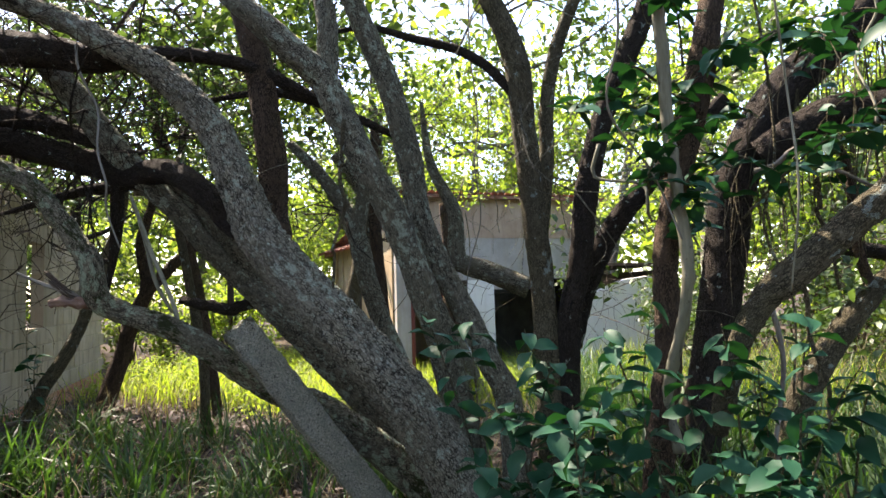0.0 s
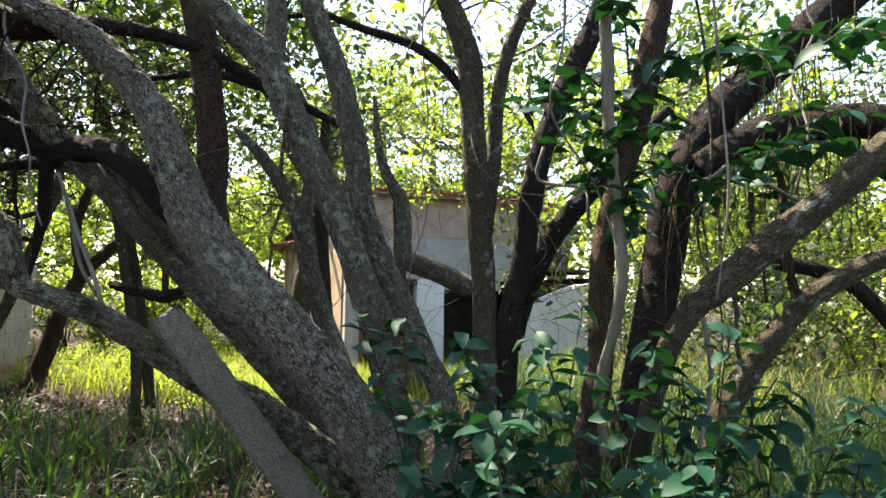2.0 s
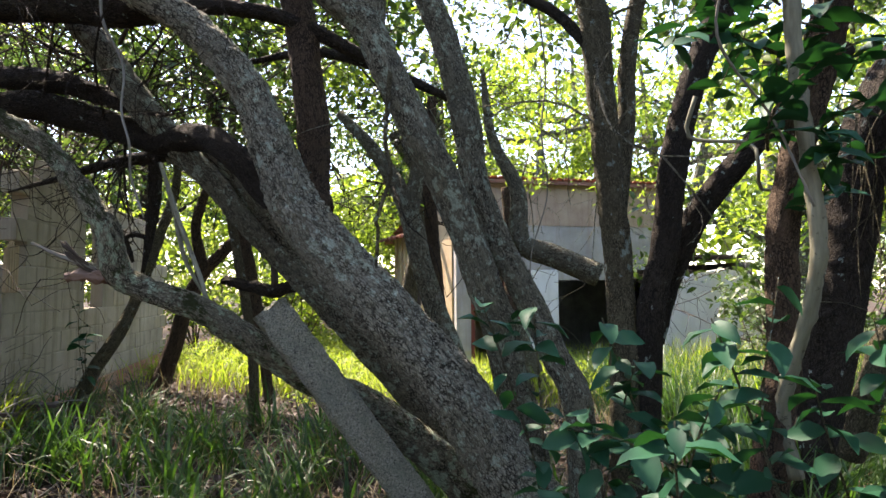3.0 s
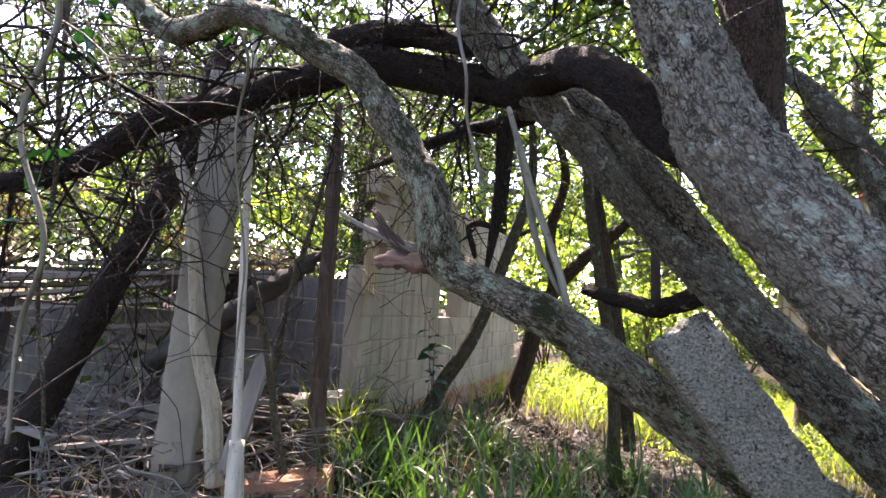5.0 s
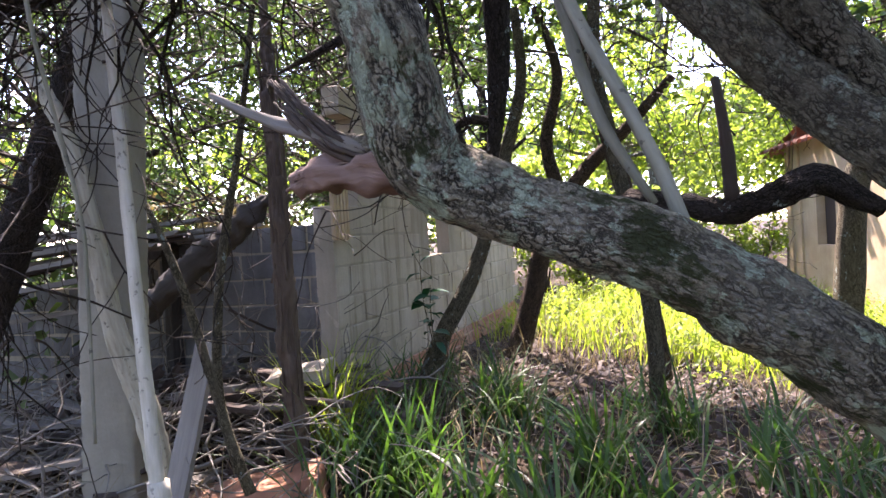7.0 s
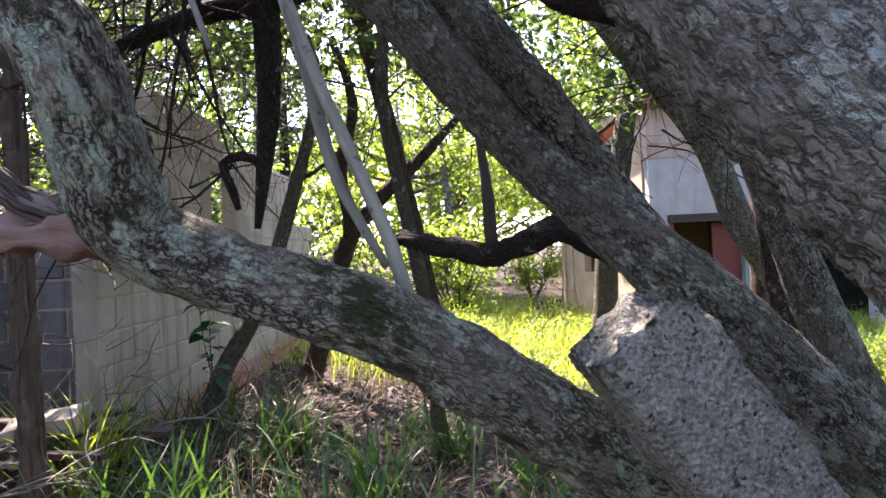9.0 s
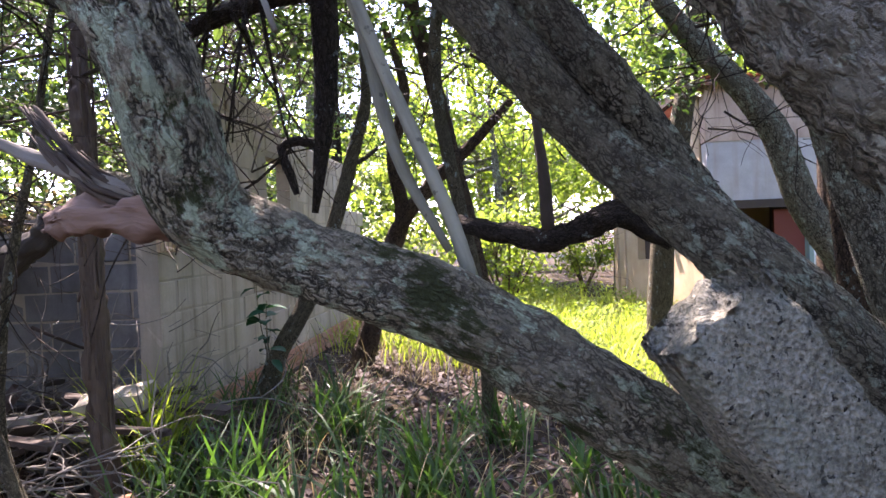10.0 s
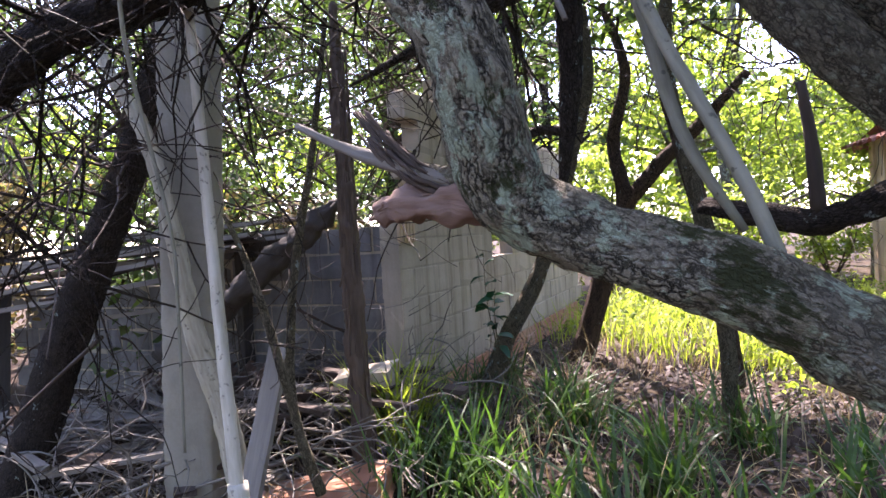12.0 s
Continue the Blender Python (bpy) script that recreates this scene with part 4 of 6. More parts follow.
tree_vine = thing("vine_covered_tree", "thick dark tree hung with dry vines", "tree")
limb("trunk", [(1.3, 3.52, -0.03, 0.13), (1.34, 3.48, 0.52, 0.11), (1.44, 3.42, 1.08, 0.108), (1.5, 3.37, 1.54, 0.108), (1.56, 3.32, 1.91, 0.11), (1.78, 3.26, 2.31, 0.108), (2.09, 3.21, 2.6, 0.105), (2.36, 3.15, 2.86, 0.098), (2.53, 3.02, 3.03, 0.09)], BARK_DARK, tree_vine, seed=16.0, flare=0.2, **MID)
limb("limb", [(1.63, 3.21, 1.98, 0.092), (1.9, 3.07, 2.14, 0.09), (2.08, 2.95, 2.15, 0.081), (2.29, 2.82, 2.14, 0.084), (2.46, 2.72, 1.98, 0.088), (2.67, 2.61, 1.84, 0.079)], BARK_DARK, tree_vine, seed=16.5, **MID)
limb("limb", [(1.08, 2.57, 0.76, 0.04), (1.11, 2.39, 1.11, 0.042), (1.18, 2.31, 1.28, 0.048), (1.24, 2.25, 1.35, 0.055), (1.46, 2.16, 1.56, 0.052), (1.63, 2.07, 1.73, 0.051), (1.79, 1.99, 1.91, 0.048), (1.98, 1.9, 2.11, 0.043)], BARK_OLIVE, tree_vine, "smooth olive limb", seed=17.0, **MID)

tree_bent = thing("bent_tree", "small bent tree with smooth olive bark", "tree")
limb("trunk", [(1.77, 3.56, 0.24, 0.081), (1.84, 3.53, 0.5, 0.078), (1.9, 3.5, 0.72, 0.075), (2.09, 3.45, 1.04, 0.068), (2.28, 3.41, 1.29, 0.062), (2.57, 3.36, 1.48, 0.055), (2.89, 3.31, 1.63, 0.052), (3.27, 3.26, 1.76, 0.046)], BARK_OLIVE, tree_bent, seed=18.0, **MID)
limb("branch", [(2.27, 3.41, 1.26, 0.029), (2.19, 3.39, 1.54, 0.026), (2.16, 3.36, 1.93, 0.02), (2.09, 3.35, 2.09, 0.016)], BARK_BROWN, tree_bent, seed=18.4, **SMALL)
limb("branch", [(2.26, 3.99, 1.56, 0.049), (2.67, 3.95, 1.52, 0.049), (2.97, 3.93, 1.4, 0.049), (3.26, 3.93, 1.1, 0.042), (3.63, 3.91, 0.87, 0.034)], BARK_DARK, tree_bent, seed=18.7, **SMALL)


def slim_tree(name, label, *lines, material=BARK_GREY, how=SMALL):
    t = thing(name, label, "tree")
    for i, pts in enumerate(lines):
        limb("trunk" if i == 0 else "branch", pts, material, t, seed=20.0 + i + pts[0][0], **how)
    return t


back_trees = [
    slim_tree("lichen_tree", "young tree with pale lichen bark near the house", [(-0.32, 4.75, 0.68, 0.083), (-0.46, 4.73, 1.01, 0.079), (-0.6, 4.7, 1.46, 0.075), (-0.7, 4.68, 1.86, 0.071), (-0.91, 4.66, 2.23, 0.05), (-1.17, 4.67, 2.52, 0.033)], [(-0.68, 4.68, 1.78, 0.058), (-0.62, 4.65, 2.07, 0.054), (-0.6, 4.61, 2.47, 0.042), (-0.74, 4.59, 2.84, 0.029)]),
    slim_tree("young_tree", "thin brown young tree near the house", [(-0.47, 5.17, 0.63, 0.059), (-0.54, 5.12, 1.21, 0.054), (-0.58, 5.08, 1.74, 0.05), (-0.6, 5.04, 2.18, 0.045), (-0.56, 4.99, 2.71, 0.036)], material=BARK_BROWN),
    slim_tree("crooked_tree", "crooked grey tree before the house", [(0.63, 4.99, 1.37, 0.09), (0.32, 5.01, 1.51, 0.086), (0.08, 5.02, 1.62, 0.077), (0.06, 4.99, 1.99, 0.059), (-0.12, 4.97, 2.39, 0.038), (-0.18, 4.93, 2.88, 0.016)], material=BARK_GREY),
    slim_tree("young_tree", "forked young tree beyond the ruin", [(-4.05, 7.08, -0.02, 0.125), (-3.86, 7.15, 0.6, 0.1), (-3.64, 7.23, 1.34, 0.078), (-3.33, 7.34, 1.77, 0.066), (-2.99, 7.47, 2.1, 0.051), (-2.64, 7.6, 2.48, 0.035)], [(-3.72, 7.2, 1.05, 0.076), (-3.58, 7.25, 1.54, 0.066), (-3.64, 7.22, 2.04, 0.056), (-3.52, 7.27, 2.63, 0.046), (-3.67, 7.21, 3.23, 0.035)], material=BARK_BROWN),
    slim_tree("young_tree", "thin leaning young tree on the path", [(-2.63, 6.98, 0.07, 0.054), (-2.68, 6.95, 0.58, 0.059), (-2.76, 6.92, 1.12, 0.063), (-2.87, 6.88, 1.7, 0.068), (-3, 6.83, 2.38, 0.066), (-3.13, 6.77, 3.01, 0.063), (-3.27, 6.72, 3.55, 0.054)], material=BARK_BROWN),
    slim_tree("young_tree", "sapling leaning on the ruined wall", [(-3.81, 5.57, 0.28, 0.067), (-3.74, 5.7, 0.59, 0.065), (-3.6, 5.86, 0.94, 0.058), (-3.5, 6, 1.35, 0.052), (-3.39, 6.14, 1.9, 0.049), (-3.28, 6.19, 2.34, 0.041), (-3.29, 6.18, 2.86, 0.033)], material=BARK_OLIVE),
    slim_tree("young_tree", "pale upright tree by the house corner", [(-1.66, 9.48, -0.05, 0.13), (-1.55, 9.5, 1.32, 0.125), (-1.45, 9.53, 1.81, 0.12), (-1.30, 9.59, 2.67, 0.115), (-1.17, 9.63, 3.54, 0.108), (-1.15, 9.63, 4.28, 0.095)], material=BARK_OLIVE),
    slim_tree("lichen_tree", "leaning grey tree before the house door", [(0.4, 8.01, -0.28, 0.133), (0.14, 8.02, 0.41, 0.131), (-0.12, 7.92, 0.96, 0.122), (-0.39, 7.81, 1.42, 0.118), (-0.57, 7.74, 1.97, 0.113), (-0.8, 7.66, 2.34, 0.1), (-1.11, 7.54, 2.71, 0.09), (-1.38, 7.43, 3.08, 0.068)], material=BARK_GREY, how=MID),
    slim_tree("young_tree", "upright brown tree before the house door", [(-0.13, 8.99, 0.06, 0.119), (-0.08, 9, 0.91, 0.109), (-0.06, 9.01, 1.44, 0.103), (-0.07, 9, 2.08, 0.092), (-0.11, 8.98, 2.67, 0.081)], material=BARK_BROWN),
    slim_tree("young_tree", "thin dark tree in the sunny clearing", [(-2.33, 5.92, -0.03, 0.05), (-2.33, 5.86, 0.78, 0.045), (-2.45, 5.79, 1.61, 0.043), (-2.53, 5.74, 2.24, 0.04), (-2.43, 5.66, 2.97, 0.034)], material=BARK_OLIVE),
]
ruin_tree = slim_tree("dark_leaning_tree", "dark leaning trunk inside the ruin", [(-5.02, 3.0, -0.03, 0.115), (-4.79, 3.19, 0.72, 0.107), (-4.62, 3.32, 1.18, 0.1), (-4.47, 3.45, 1.61, 0.092), (-4.33, 3.56, 2.01, 0.084), (-4.24, 3.64, 2.39, 0.072), (-4.17, 3.71, 2.85, 0.06)], material=BARK_DARK, how=MID)
dead_stake = thing("dead_stake", "split brown dead stake standing beside the ruin", "stake")
STAKE = [(-3.57, 4.23, -0.02, 0.056), (-3.57, 4.21, 0.61, 0.05), (-3.56, 4.2, 1.41, 0.044), (-3.56, 4.19, 2.03, 0.037), (-3.55, 4.18, 2.5, 0.018)]
limb("heartwood", STAKE, STAKEWOOD, dead_stake, seed=30.0, sides=28, step=0.015, rough=0.3, ripple=0.012)
stake_rng = np.random.default_rng(33)
for i in range(14):
    ang, lo, hi = i * 0.45 + stake_rng.uniform(-0.2, 0.2), stake_rng.uniform(0.0, 0.45), stake_rng.uniform(0.5, 0.9)
    strip = []
    for j in range(7):
        q = along(STAKE, lo + (hi - lo) * j / 6)
        w = 0.048 - 0.012 * j / 6 + stake_rng.normal(0, 0.003) + (0.015 if j in (0, 6) else 0)
        strip.append((q[0] + w * math.cos(ang), q[1] + w * math.sin(ang), q[2], 0.009 - 0.003 * abs(j - 3) / 3))
    limb("bark_strip", strip, STAKEWOOD, dead_stake, seed=31.0 + i, sides=6, step=0.03, rough=0.3)
slim_tree("climbing_stem", "pale stems climbing the concrete pillar", [(-3.59, 3.55, 0.18, 0.049), (-3.63, 3.51, 0.59, 0.052), (-3.7, 3.43, 0.98, 0.044), (-3.72, 3.39, 1.34, 0.039), (-3.76, 3.35, 1.66, 0.037), (-3.8, 3.3, 1.88, 0.032), (-3.88, 3.22, 2.1, 0.025), (-3.92, 3.19, 2.35, 0.02), (-3.93, 3.17, 2.59, 0.015)], material=STEM_PALE, how=MID)
slim_tree("sapling", "straight pale sapling beside the pillar", [(-2.75, 3.085, 0.56, 0.021), (-2.775, 3.088, 0.77, 0.02), (-2.83, 3.098, 1.26, 0.018), (-2.89, 3.11, 1.84, 0.016), (-2.93, 3.12, 2.19, 0.014), (-2.97, 3.13, 2.6, 0.012)], [(-2.72, 3.08, -0.03, 0.046), (-2.735, 3.083, 0.35, 0.041), (-2.752, 3.085, 0.63, 0.03)], material=BARK_WHITE, how=THIN)
slim_tree("sapling", "thin twin saplings before the ruin", [(-3.07, 3.59, 0.35, 0.022), (-3.13, 3.53, 0.7, 0.018), (-3.11, 3.54, 1.08, 0.017), (-3.06, 3.57, 1.38, 0.015), (-3.01, 3.61, 1.67, 0.013), (-2.95, 3.66, 2.14, 0.01)], [(-3.01, 3.51, 0.47, 0.019), (-3.06, 3.46, 0.8, 0.017), (-3.1, 3.41, 1.09, 0.015), (-3.14, 3.37, 1.28, 0.012), (-3.18, 3.33, 1.43, 0.009)], material=BARK_OLIVE)


# ---- crowns ----
def crown(parent, centres, radii, per, size, material, seed, name="crown", kind="small", label="", squash=0.7, droop=0.3):
    rng = np.random.default_rng(seed)
    p = clump_points(rng, centres, radii, per, squash)
    return scatter_leaves(name, p, rng.uniform(size * 0.6, size * 1.3, len(p)), kind, material, parent, label, seed, droop)


def spread(rng, n, x, y, z):
    return np.stack([rng.uniform(*x, n), rng.uniform(*y, n), rng.uniform(*z, n)], 1)


RNG = np.random.default_rng(7)
def shades_clearing(c):
    """Which crown clumps stand between the sun and the open clearing."""
    k = c[:, 2] / SUN_FROM.z
    x, y = c[:, 0] - SUN_FROM.x * k, c[:, 1] - SUN_FROM.y * k
    return (x > -4.6) & (x < -1.4) & (y > 6.6) & (y < 12.5)


c = spread(RNG, 250, (-9.0, -0.6), (3.6, 9.2), (2.7, 5.0))
c = c[~shades_clearing(c)]
crown(tree_lean, c, RNG.uniform(0.35, 0.65, len(c)), 85, 0.09, LEAF_MID, 40)
c = spread(RNG, 150, (-7.5, 6), (-4, 6.0), (3.6, 5.6))
crown(tree_lean, c, RNG.uniform(0.4, 0.8, len(c)), 85, 0.10, LEAF_MID, 41, label="dense green canopy")
c = spread(RNG, 26, (-2.5, 2.4), (3.6, 6.5), (2.5, 4.2))
crown(tree_fork, c, RNG.uniform(0.25, 0.5, len(c)), 45, 0.075, LEAF_MID, 42)
c = spread(RNG, 95, (0.9, 5.0), (3.4, 6.4), (1.0, 4.4))
crown(tree_vine, c, RNG.uniform(0.25, 0.5, len(c)), 55, 0.075, LEAF_MID, 43)
c = spread(RNG, 150, (-9.0, -4.9), (0.8, 8.4), (1.7, 4.4))
c = c[~shades_clearing(c)]
crown(ruin_tree, c, RNG.uniform(0.25, 0.5, len(c)), 60, 0.06, LEAF_MID, 45)
c = spread(RNG, 70, (1.6, 7.0), (4.2, 8.0), (1.6, 5.2))
# the sunlit leaf copy lightens this crown by colour
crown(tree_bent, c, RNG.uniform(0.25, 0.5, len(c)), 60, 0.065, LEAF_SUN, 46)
for i, t in enumerate(back_trees):
    p = np.array([v.co for v in t.children[0].data.vertices])
    hi = p[p[:, 2].argmax()]
    c = hi + RNG.normal(0, (0.9, 0.9, 0.45), (12, 3)) + np.array([0, 0, 0.5])
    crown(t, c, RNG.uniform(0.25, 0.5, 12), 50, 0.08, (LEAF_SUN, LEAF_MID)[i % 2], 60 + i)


def background_tree(name, label, at, height, radius, material, seed, leaves=2600, size=0.15, low=0.25, bark_material=None):
    """A tree further off: tapered trunk, some limbs, and an uneven crown of leaf clumps with gaps."""
    rng = np.random.default_rng(seed)
    t = thing(name, label, "tree")
    x, y = at
    z = ground_z(x, y) - 0.05
    lean = rng.normal(0, 0.06, 2) * height
    r = 0.028 * height
    line = [(x, y, z, r), (x + lean[0] * 0.3, y + lean[1] * 0.3, z + height * 0.3, r * 0.8), (x + lean[0] * 0.7, y + lean[1] * 0.7, z + height * 0.62, r * 0.5), (x + lean[0], y + lean[1], z + height * 0.92, r * 0.15)]
    limb("trunk", line, bark_material or BARK_GREY, t, seed=float(seed), sides=8, step=0.2, rough=0.1)
    cs, rs = [], []
    for i in range(9):
        k = rng.uniform(low, 0.85)
        p = along(line, k)
        a = rng.uniform(0, 2 * math.pi)
        l = radius * rng.uniform(0.6, 1.1)
        q = p + np.array([math.cos(a) * l, math.sin(a) * l, l * rng.uniform(0.1, 0.5)])
        m = (p + q) / 2 + np.array([0, 0, -0.08 * l])
        limb("limb", [(*p, r * 0.4), (*m, r * 0.28), (*q, r * 0.08)], bark_material or BARK_GREY, t, seed=float(seed + i), sides=5, step=0.3, rough=0.1)
        for j in range(4):
            cs.append(p + (q - p) * rng.uniform(0.4, 1.1) + rng.normal(0, radius * 0.22, 3))
            rs.append(radius * rng.uniform(0.16, 0.36))
    for i in range(6):
        cs.append(np.array([x, y, z + height * rng.uniform(0.75, 1.0)]) + rng.normal(0, radius * 0.3, 3))
        rs.append(radius * rng.uniform(0.2, 0.35))
    crown(t, cs, rs, leaves // len(cs), size, material, seed, kind="card", squash=0.75)
    return t


FAR = [
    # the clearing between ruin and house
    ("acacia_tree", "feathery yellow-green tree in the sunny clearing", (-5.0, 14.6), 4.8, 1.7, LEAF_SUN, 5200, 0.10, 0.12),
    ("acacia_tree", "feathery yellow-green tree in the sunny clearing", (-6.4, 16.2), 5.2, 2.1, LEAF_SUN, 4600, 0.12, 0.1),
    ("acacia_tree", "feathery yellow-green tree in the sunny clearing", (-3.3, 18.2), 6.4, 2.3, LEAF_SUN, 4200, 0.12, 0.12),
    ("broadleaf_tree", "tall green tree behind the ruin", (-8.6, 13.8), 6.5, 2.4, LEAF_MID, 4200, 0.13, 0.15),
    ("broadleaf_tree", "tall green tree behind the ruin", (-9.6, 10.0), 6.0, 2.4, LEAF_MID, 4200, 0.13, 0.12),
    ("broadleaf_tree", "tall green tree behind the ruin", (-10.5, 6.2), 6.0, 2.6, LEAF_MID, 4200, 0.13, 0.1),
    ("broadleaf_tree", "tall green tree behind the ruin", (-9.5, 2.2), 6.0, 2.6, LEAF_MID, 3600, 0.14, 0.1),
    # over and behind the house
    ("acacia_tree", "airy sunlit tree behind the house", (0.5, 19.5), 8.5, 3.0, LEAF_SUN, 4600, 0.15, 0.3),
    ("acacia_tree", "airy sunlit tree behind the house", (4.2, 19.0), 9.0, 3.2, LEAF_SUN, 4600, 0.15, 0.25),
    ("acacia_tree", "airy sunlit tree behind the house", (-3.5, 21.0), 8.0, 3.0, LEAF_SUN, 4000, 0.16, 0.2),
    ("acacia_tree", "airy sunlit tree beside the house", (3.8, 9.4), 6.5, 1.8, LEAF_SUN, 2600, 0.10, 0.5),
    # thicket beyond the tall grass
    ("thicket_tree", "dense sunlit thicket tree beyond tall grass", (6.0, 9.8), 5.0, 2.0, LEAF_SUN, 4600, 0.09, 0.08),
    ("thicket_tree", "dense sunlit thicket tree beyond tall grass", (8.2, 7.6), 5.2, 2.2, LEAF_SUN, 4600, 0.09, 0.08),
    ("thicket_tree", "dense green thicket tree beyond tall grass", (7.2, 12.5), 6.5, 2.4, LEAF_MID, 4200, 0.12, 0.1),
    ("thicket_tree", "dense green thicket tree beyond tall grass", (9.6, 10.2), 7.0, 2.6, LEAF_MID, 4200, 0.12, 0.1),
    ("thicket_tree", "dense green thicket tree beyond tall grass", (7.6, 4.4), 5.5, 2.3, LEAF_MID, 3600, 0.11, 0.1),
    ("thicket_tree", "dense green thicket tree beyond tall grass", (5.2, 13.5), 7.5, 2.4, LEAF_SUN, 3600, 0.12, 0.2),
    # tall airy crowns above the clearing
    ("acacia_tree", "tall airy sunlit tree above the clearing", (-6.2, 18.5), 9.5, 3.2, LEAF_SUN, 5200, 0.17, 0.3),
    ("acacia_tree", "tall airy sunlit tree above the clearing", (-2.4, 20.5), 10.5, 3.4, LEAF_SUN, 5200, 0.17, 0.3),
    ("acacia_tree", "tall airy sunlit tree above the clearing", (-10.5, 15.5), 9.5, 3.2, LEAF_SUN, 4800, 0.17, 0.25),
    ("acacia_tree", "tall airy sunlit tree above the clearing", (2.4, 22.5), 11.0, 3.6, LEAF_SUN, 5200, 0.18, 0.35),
    ("broadleaf_tree", "tall green tree shading the ruin", (-8.4, 9.2), 6.2, 2.0, LEAF_MID, 3600, 0.11, 0.35),
    # far rows that close the view
    ("woodland_tree", "tall woodland tree closing the view", (-13, 17), 9, 3.6, LEAF_SUN, 3400, 0.22, 0.06),
    ("woodland_tree", "tall woodland tree closing the view", (-8, 22), 10, 3.8, LEAF_SUN, 3400, 0.22, 0.06),
    ("woodland_tree", "tall woodland tree closing the view", (-1, 26), 10, 3.8, LEAF_SUN, 3400, 0.22, 0.06),
    ("woodland_tree", "tall woodland tree closing the view", (6, 25), 11, 4.0, LEAF_SUN, 3400, 0.22, 0.06),
    ("woodland_tree", "tall woodland tree closing the view", (12, 20), 10, 4.0, LEAF_MID, 3400, 0.22, 0.06),
    ("woodland_tree", "tall woodland tree closing the view", (14, 12), 9, 3.8, LEAF_MID, 3400, 0.22, 0.06),
    ("woodland_tree", "tall woodland tree closing the view", (13, 4), 9, 3.8, LEAF_MID, 3000, 0.22, 0.06),
    ("woodland_tree", "tall woodland tree closing the view", (-15, 9), 9, 3.8, LEAF_MID, 3400, 0.22, 0.06),
    ("woodland_tree", "tall woodland tree closing the view", (-14, 2), 9, 3.8, LEAF_MID, 3000, 0.22, 0.06),
    ("woodland_tree", "tall woodland tree closing the view", (-6, -7), 8, 3.8, LEAF_MID, 2600, 0.22, 0.06),
    ("woodland_tree", "tall woodland tree closing the view", (5, -7), 8, 3.8, LEAF_MID, 2600, 0.22, 0.06),
]
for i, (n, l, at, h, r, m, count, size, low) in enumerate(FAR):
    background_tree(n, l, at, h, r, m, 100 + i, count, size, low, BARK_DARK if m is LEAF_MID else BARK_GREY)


def bush(at, height, radius, material, seed, label, count=900, size=0.09):
    """A low bush: several crooked stems from one foot and loose clumps of leaves."""
    rng = np.random.default_rng(seed)
    t = thing("bush", label, "bush", group="undergrowth bushes")
    x, y = at
    z = ground_z(x, y) - 0.03
    cs = []
    for i in range(6):
        a = rng.uniform(0, 6.28)
        q = np.array([x + math.cos(a) * radius * rng.uniform(0.3, 0.9), y + math.sin(a) * radius * rng.uniform(0.3, 0.9), z + height * rng.uniform(0.6, 1.0)])
        m = (np.array([x, y, z]) + q) / 2 + rng.normal(0, 0.1, 3)
        limb("stem", [(x, y, z, 0.022), (*m, 0.016), (*q, 0.004)], BARK_BROWN, t, seed=float(seed + i), sides=5, step=0.2)
        cs += [q, m, m + rng.normal(0, 0.3, 3), q + rng.normal(0, 0.3, 3)]
    crown(t, cs, rng.uniform(0.25, 0.5, len(cs)) * radius, count // len(cs), size, material, seed, kind="card", squash=0.8)


BUSHES = [((-6.4, 7.4), 1.9, LEAF_MID), ((-7.6, 6.4), 2.0, LEAF_DRY), ((-8.4, 5.0), 2.2, LEAF_MID), ((-8.6, 3.4), 2.2, LEAF_DRY), ((-7.2, 8.8), 2.2, LEAF_MID), ((-6.6, 10.6), 2.0, LEAF_SUN),
          ((-7.9, 1.6), 2.0, LEAF_MID), ((-9.2, 7.6), 2.4, LEAF_MID), ((-5.4, 11.8), 1.7, LEAF_SUN), ((-4.5, 12.9), 1.8, LEAF_SUN), ((-3.9, 16.8), 2.0, LEAF_SUN), ((-6.8, 13.0), 2.2, LEAF_SUN),
          ((4.4, 7.6), 1.7, LEAF_MID), ((5.6, 7.0), 1.8, LEAF_SUN), ((6.6, 6.0), 1.9, LEAF_MID), ((5.0, 9.4), 2.2, LEAF_MID), ((6.2, 8.4), 2.0, LEAF_SUN), ((4.0, 9.9), 1.9, LEAF_MID),
          ((7.6, 9.2), 2.4, LEAF_SUN), ((3.2, 8.4), 1.4, LEAF_MID), ((4.9, 11.6), 2.3, LEAF_MID), ((6.4, 10.9), 2.6, LEAF_SUN), ((5.8, 4.6), 1.8, LEAF_MID)]
for i, (at, h, m) in enumerate(BUSHES):
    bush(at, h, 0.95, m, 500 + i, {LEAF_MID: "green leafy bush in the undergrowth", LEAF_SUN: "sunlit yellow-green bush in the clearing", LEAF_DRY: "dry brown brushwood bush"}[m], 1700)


def far_woods():
    """A belt of far trees that closes the horizon: leaf clumps in one mesh."""
    rng = np.random.default_rng(77)
    a = rng.uniform(0, 2 * np.pi, 420)
    d = rng.uniform(30, 44, 420)
    cs = np.stack([d * np.sin(a), d * np.cos(a), rng.uniform(0.5, 1, 420) ** 0.7 * 9 - 2], 1)
    p = clump_points(rng, cs, rng.uniform(1.5, 3.2, 420), 60, 0.8)
    p[:, 2] = np.maximum(p[:, 2], 0.1)
    ob = scatter_leaves("distant_woods", p, rng.uniform(0.5, 1.0, len(p)), "card", LEAF_SUN, seed=78)
    tagged(ob, "belt of distant sunlit woods on the horizon", "woods", kind="stuff")


far_woods()


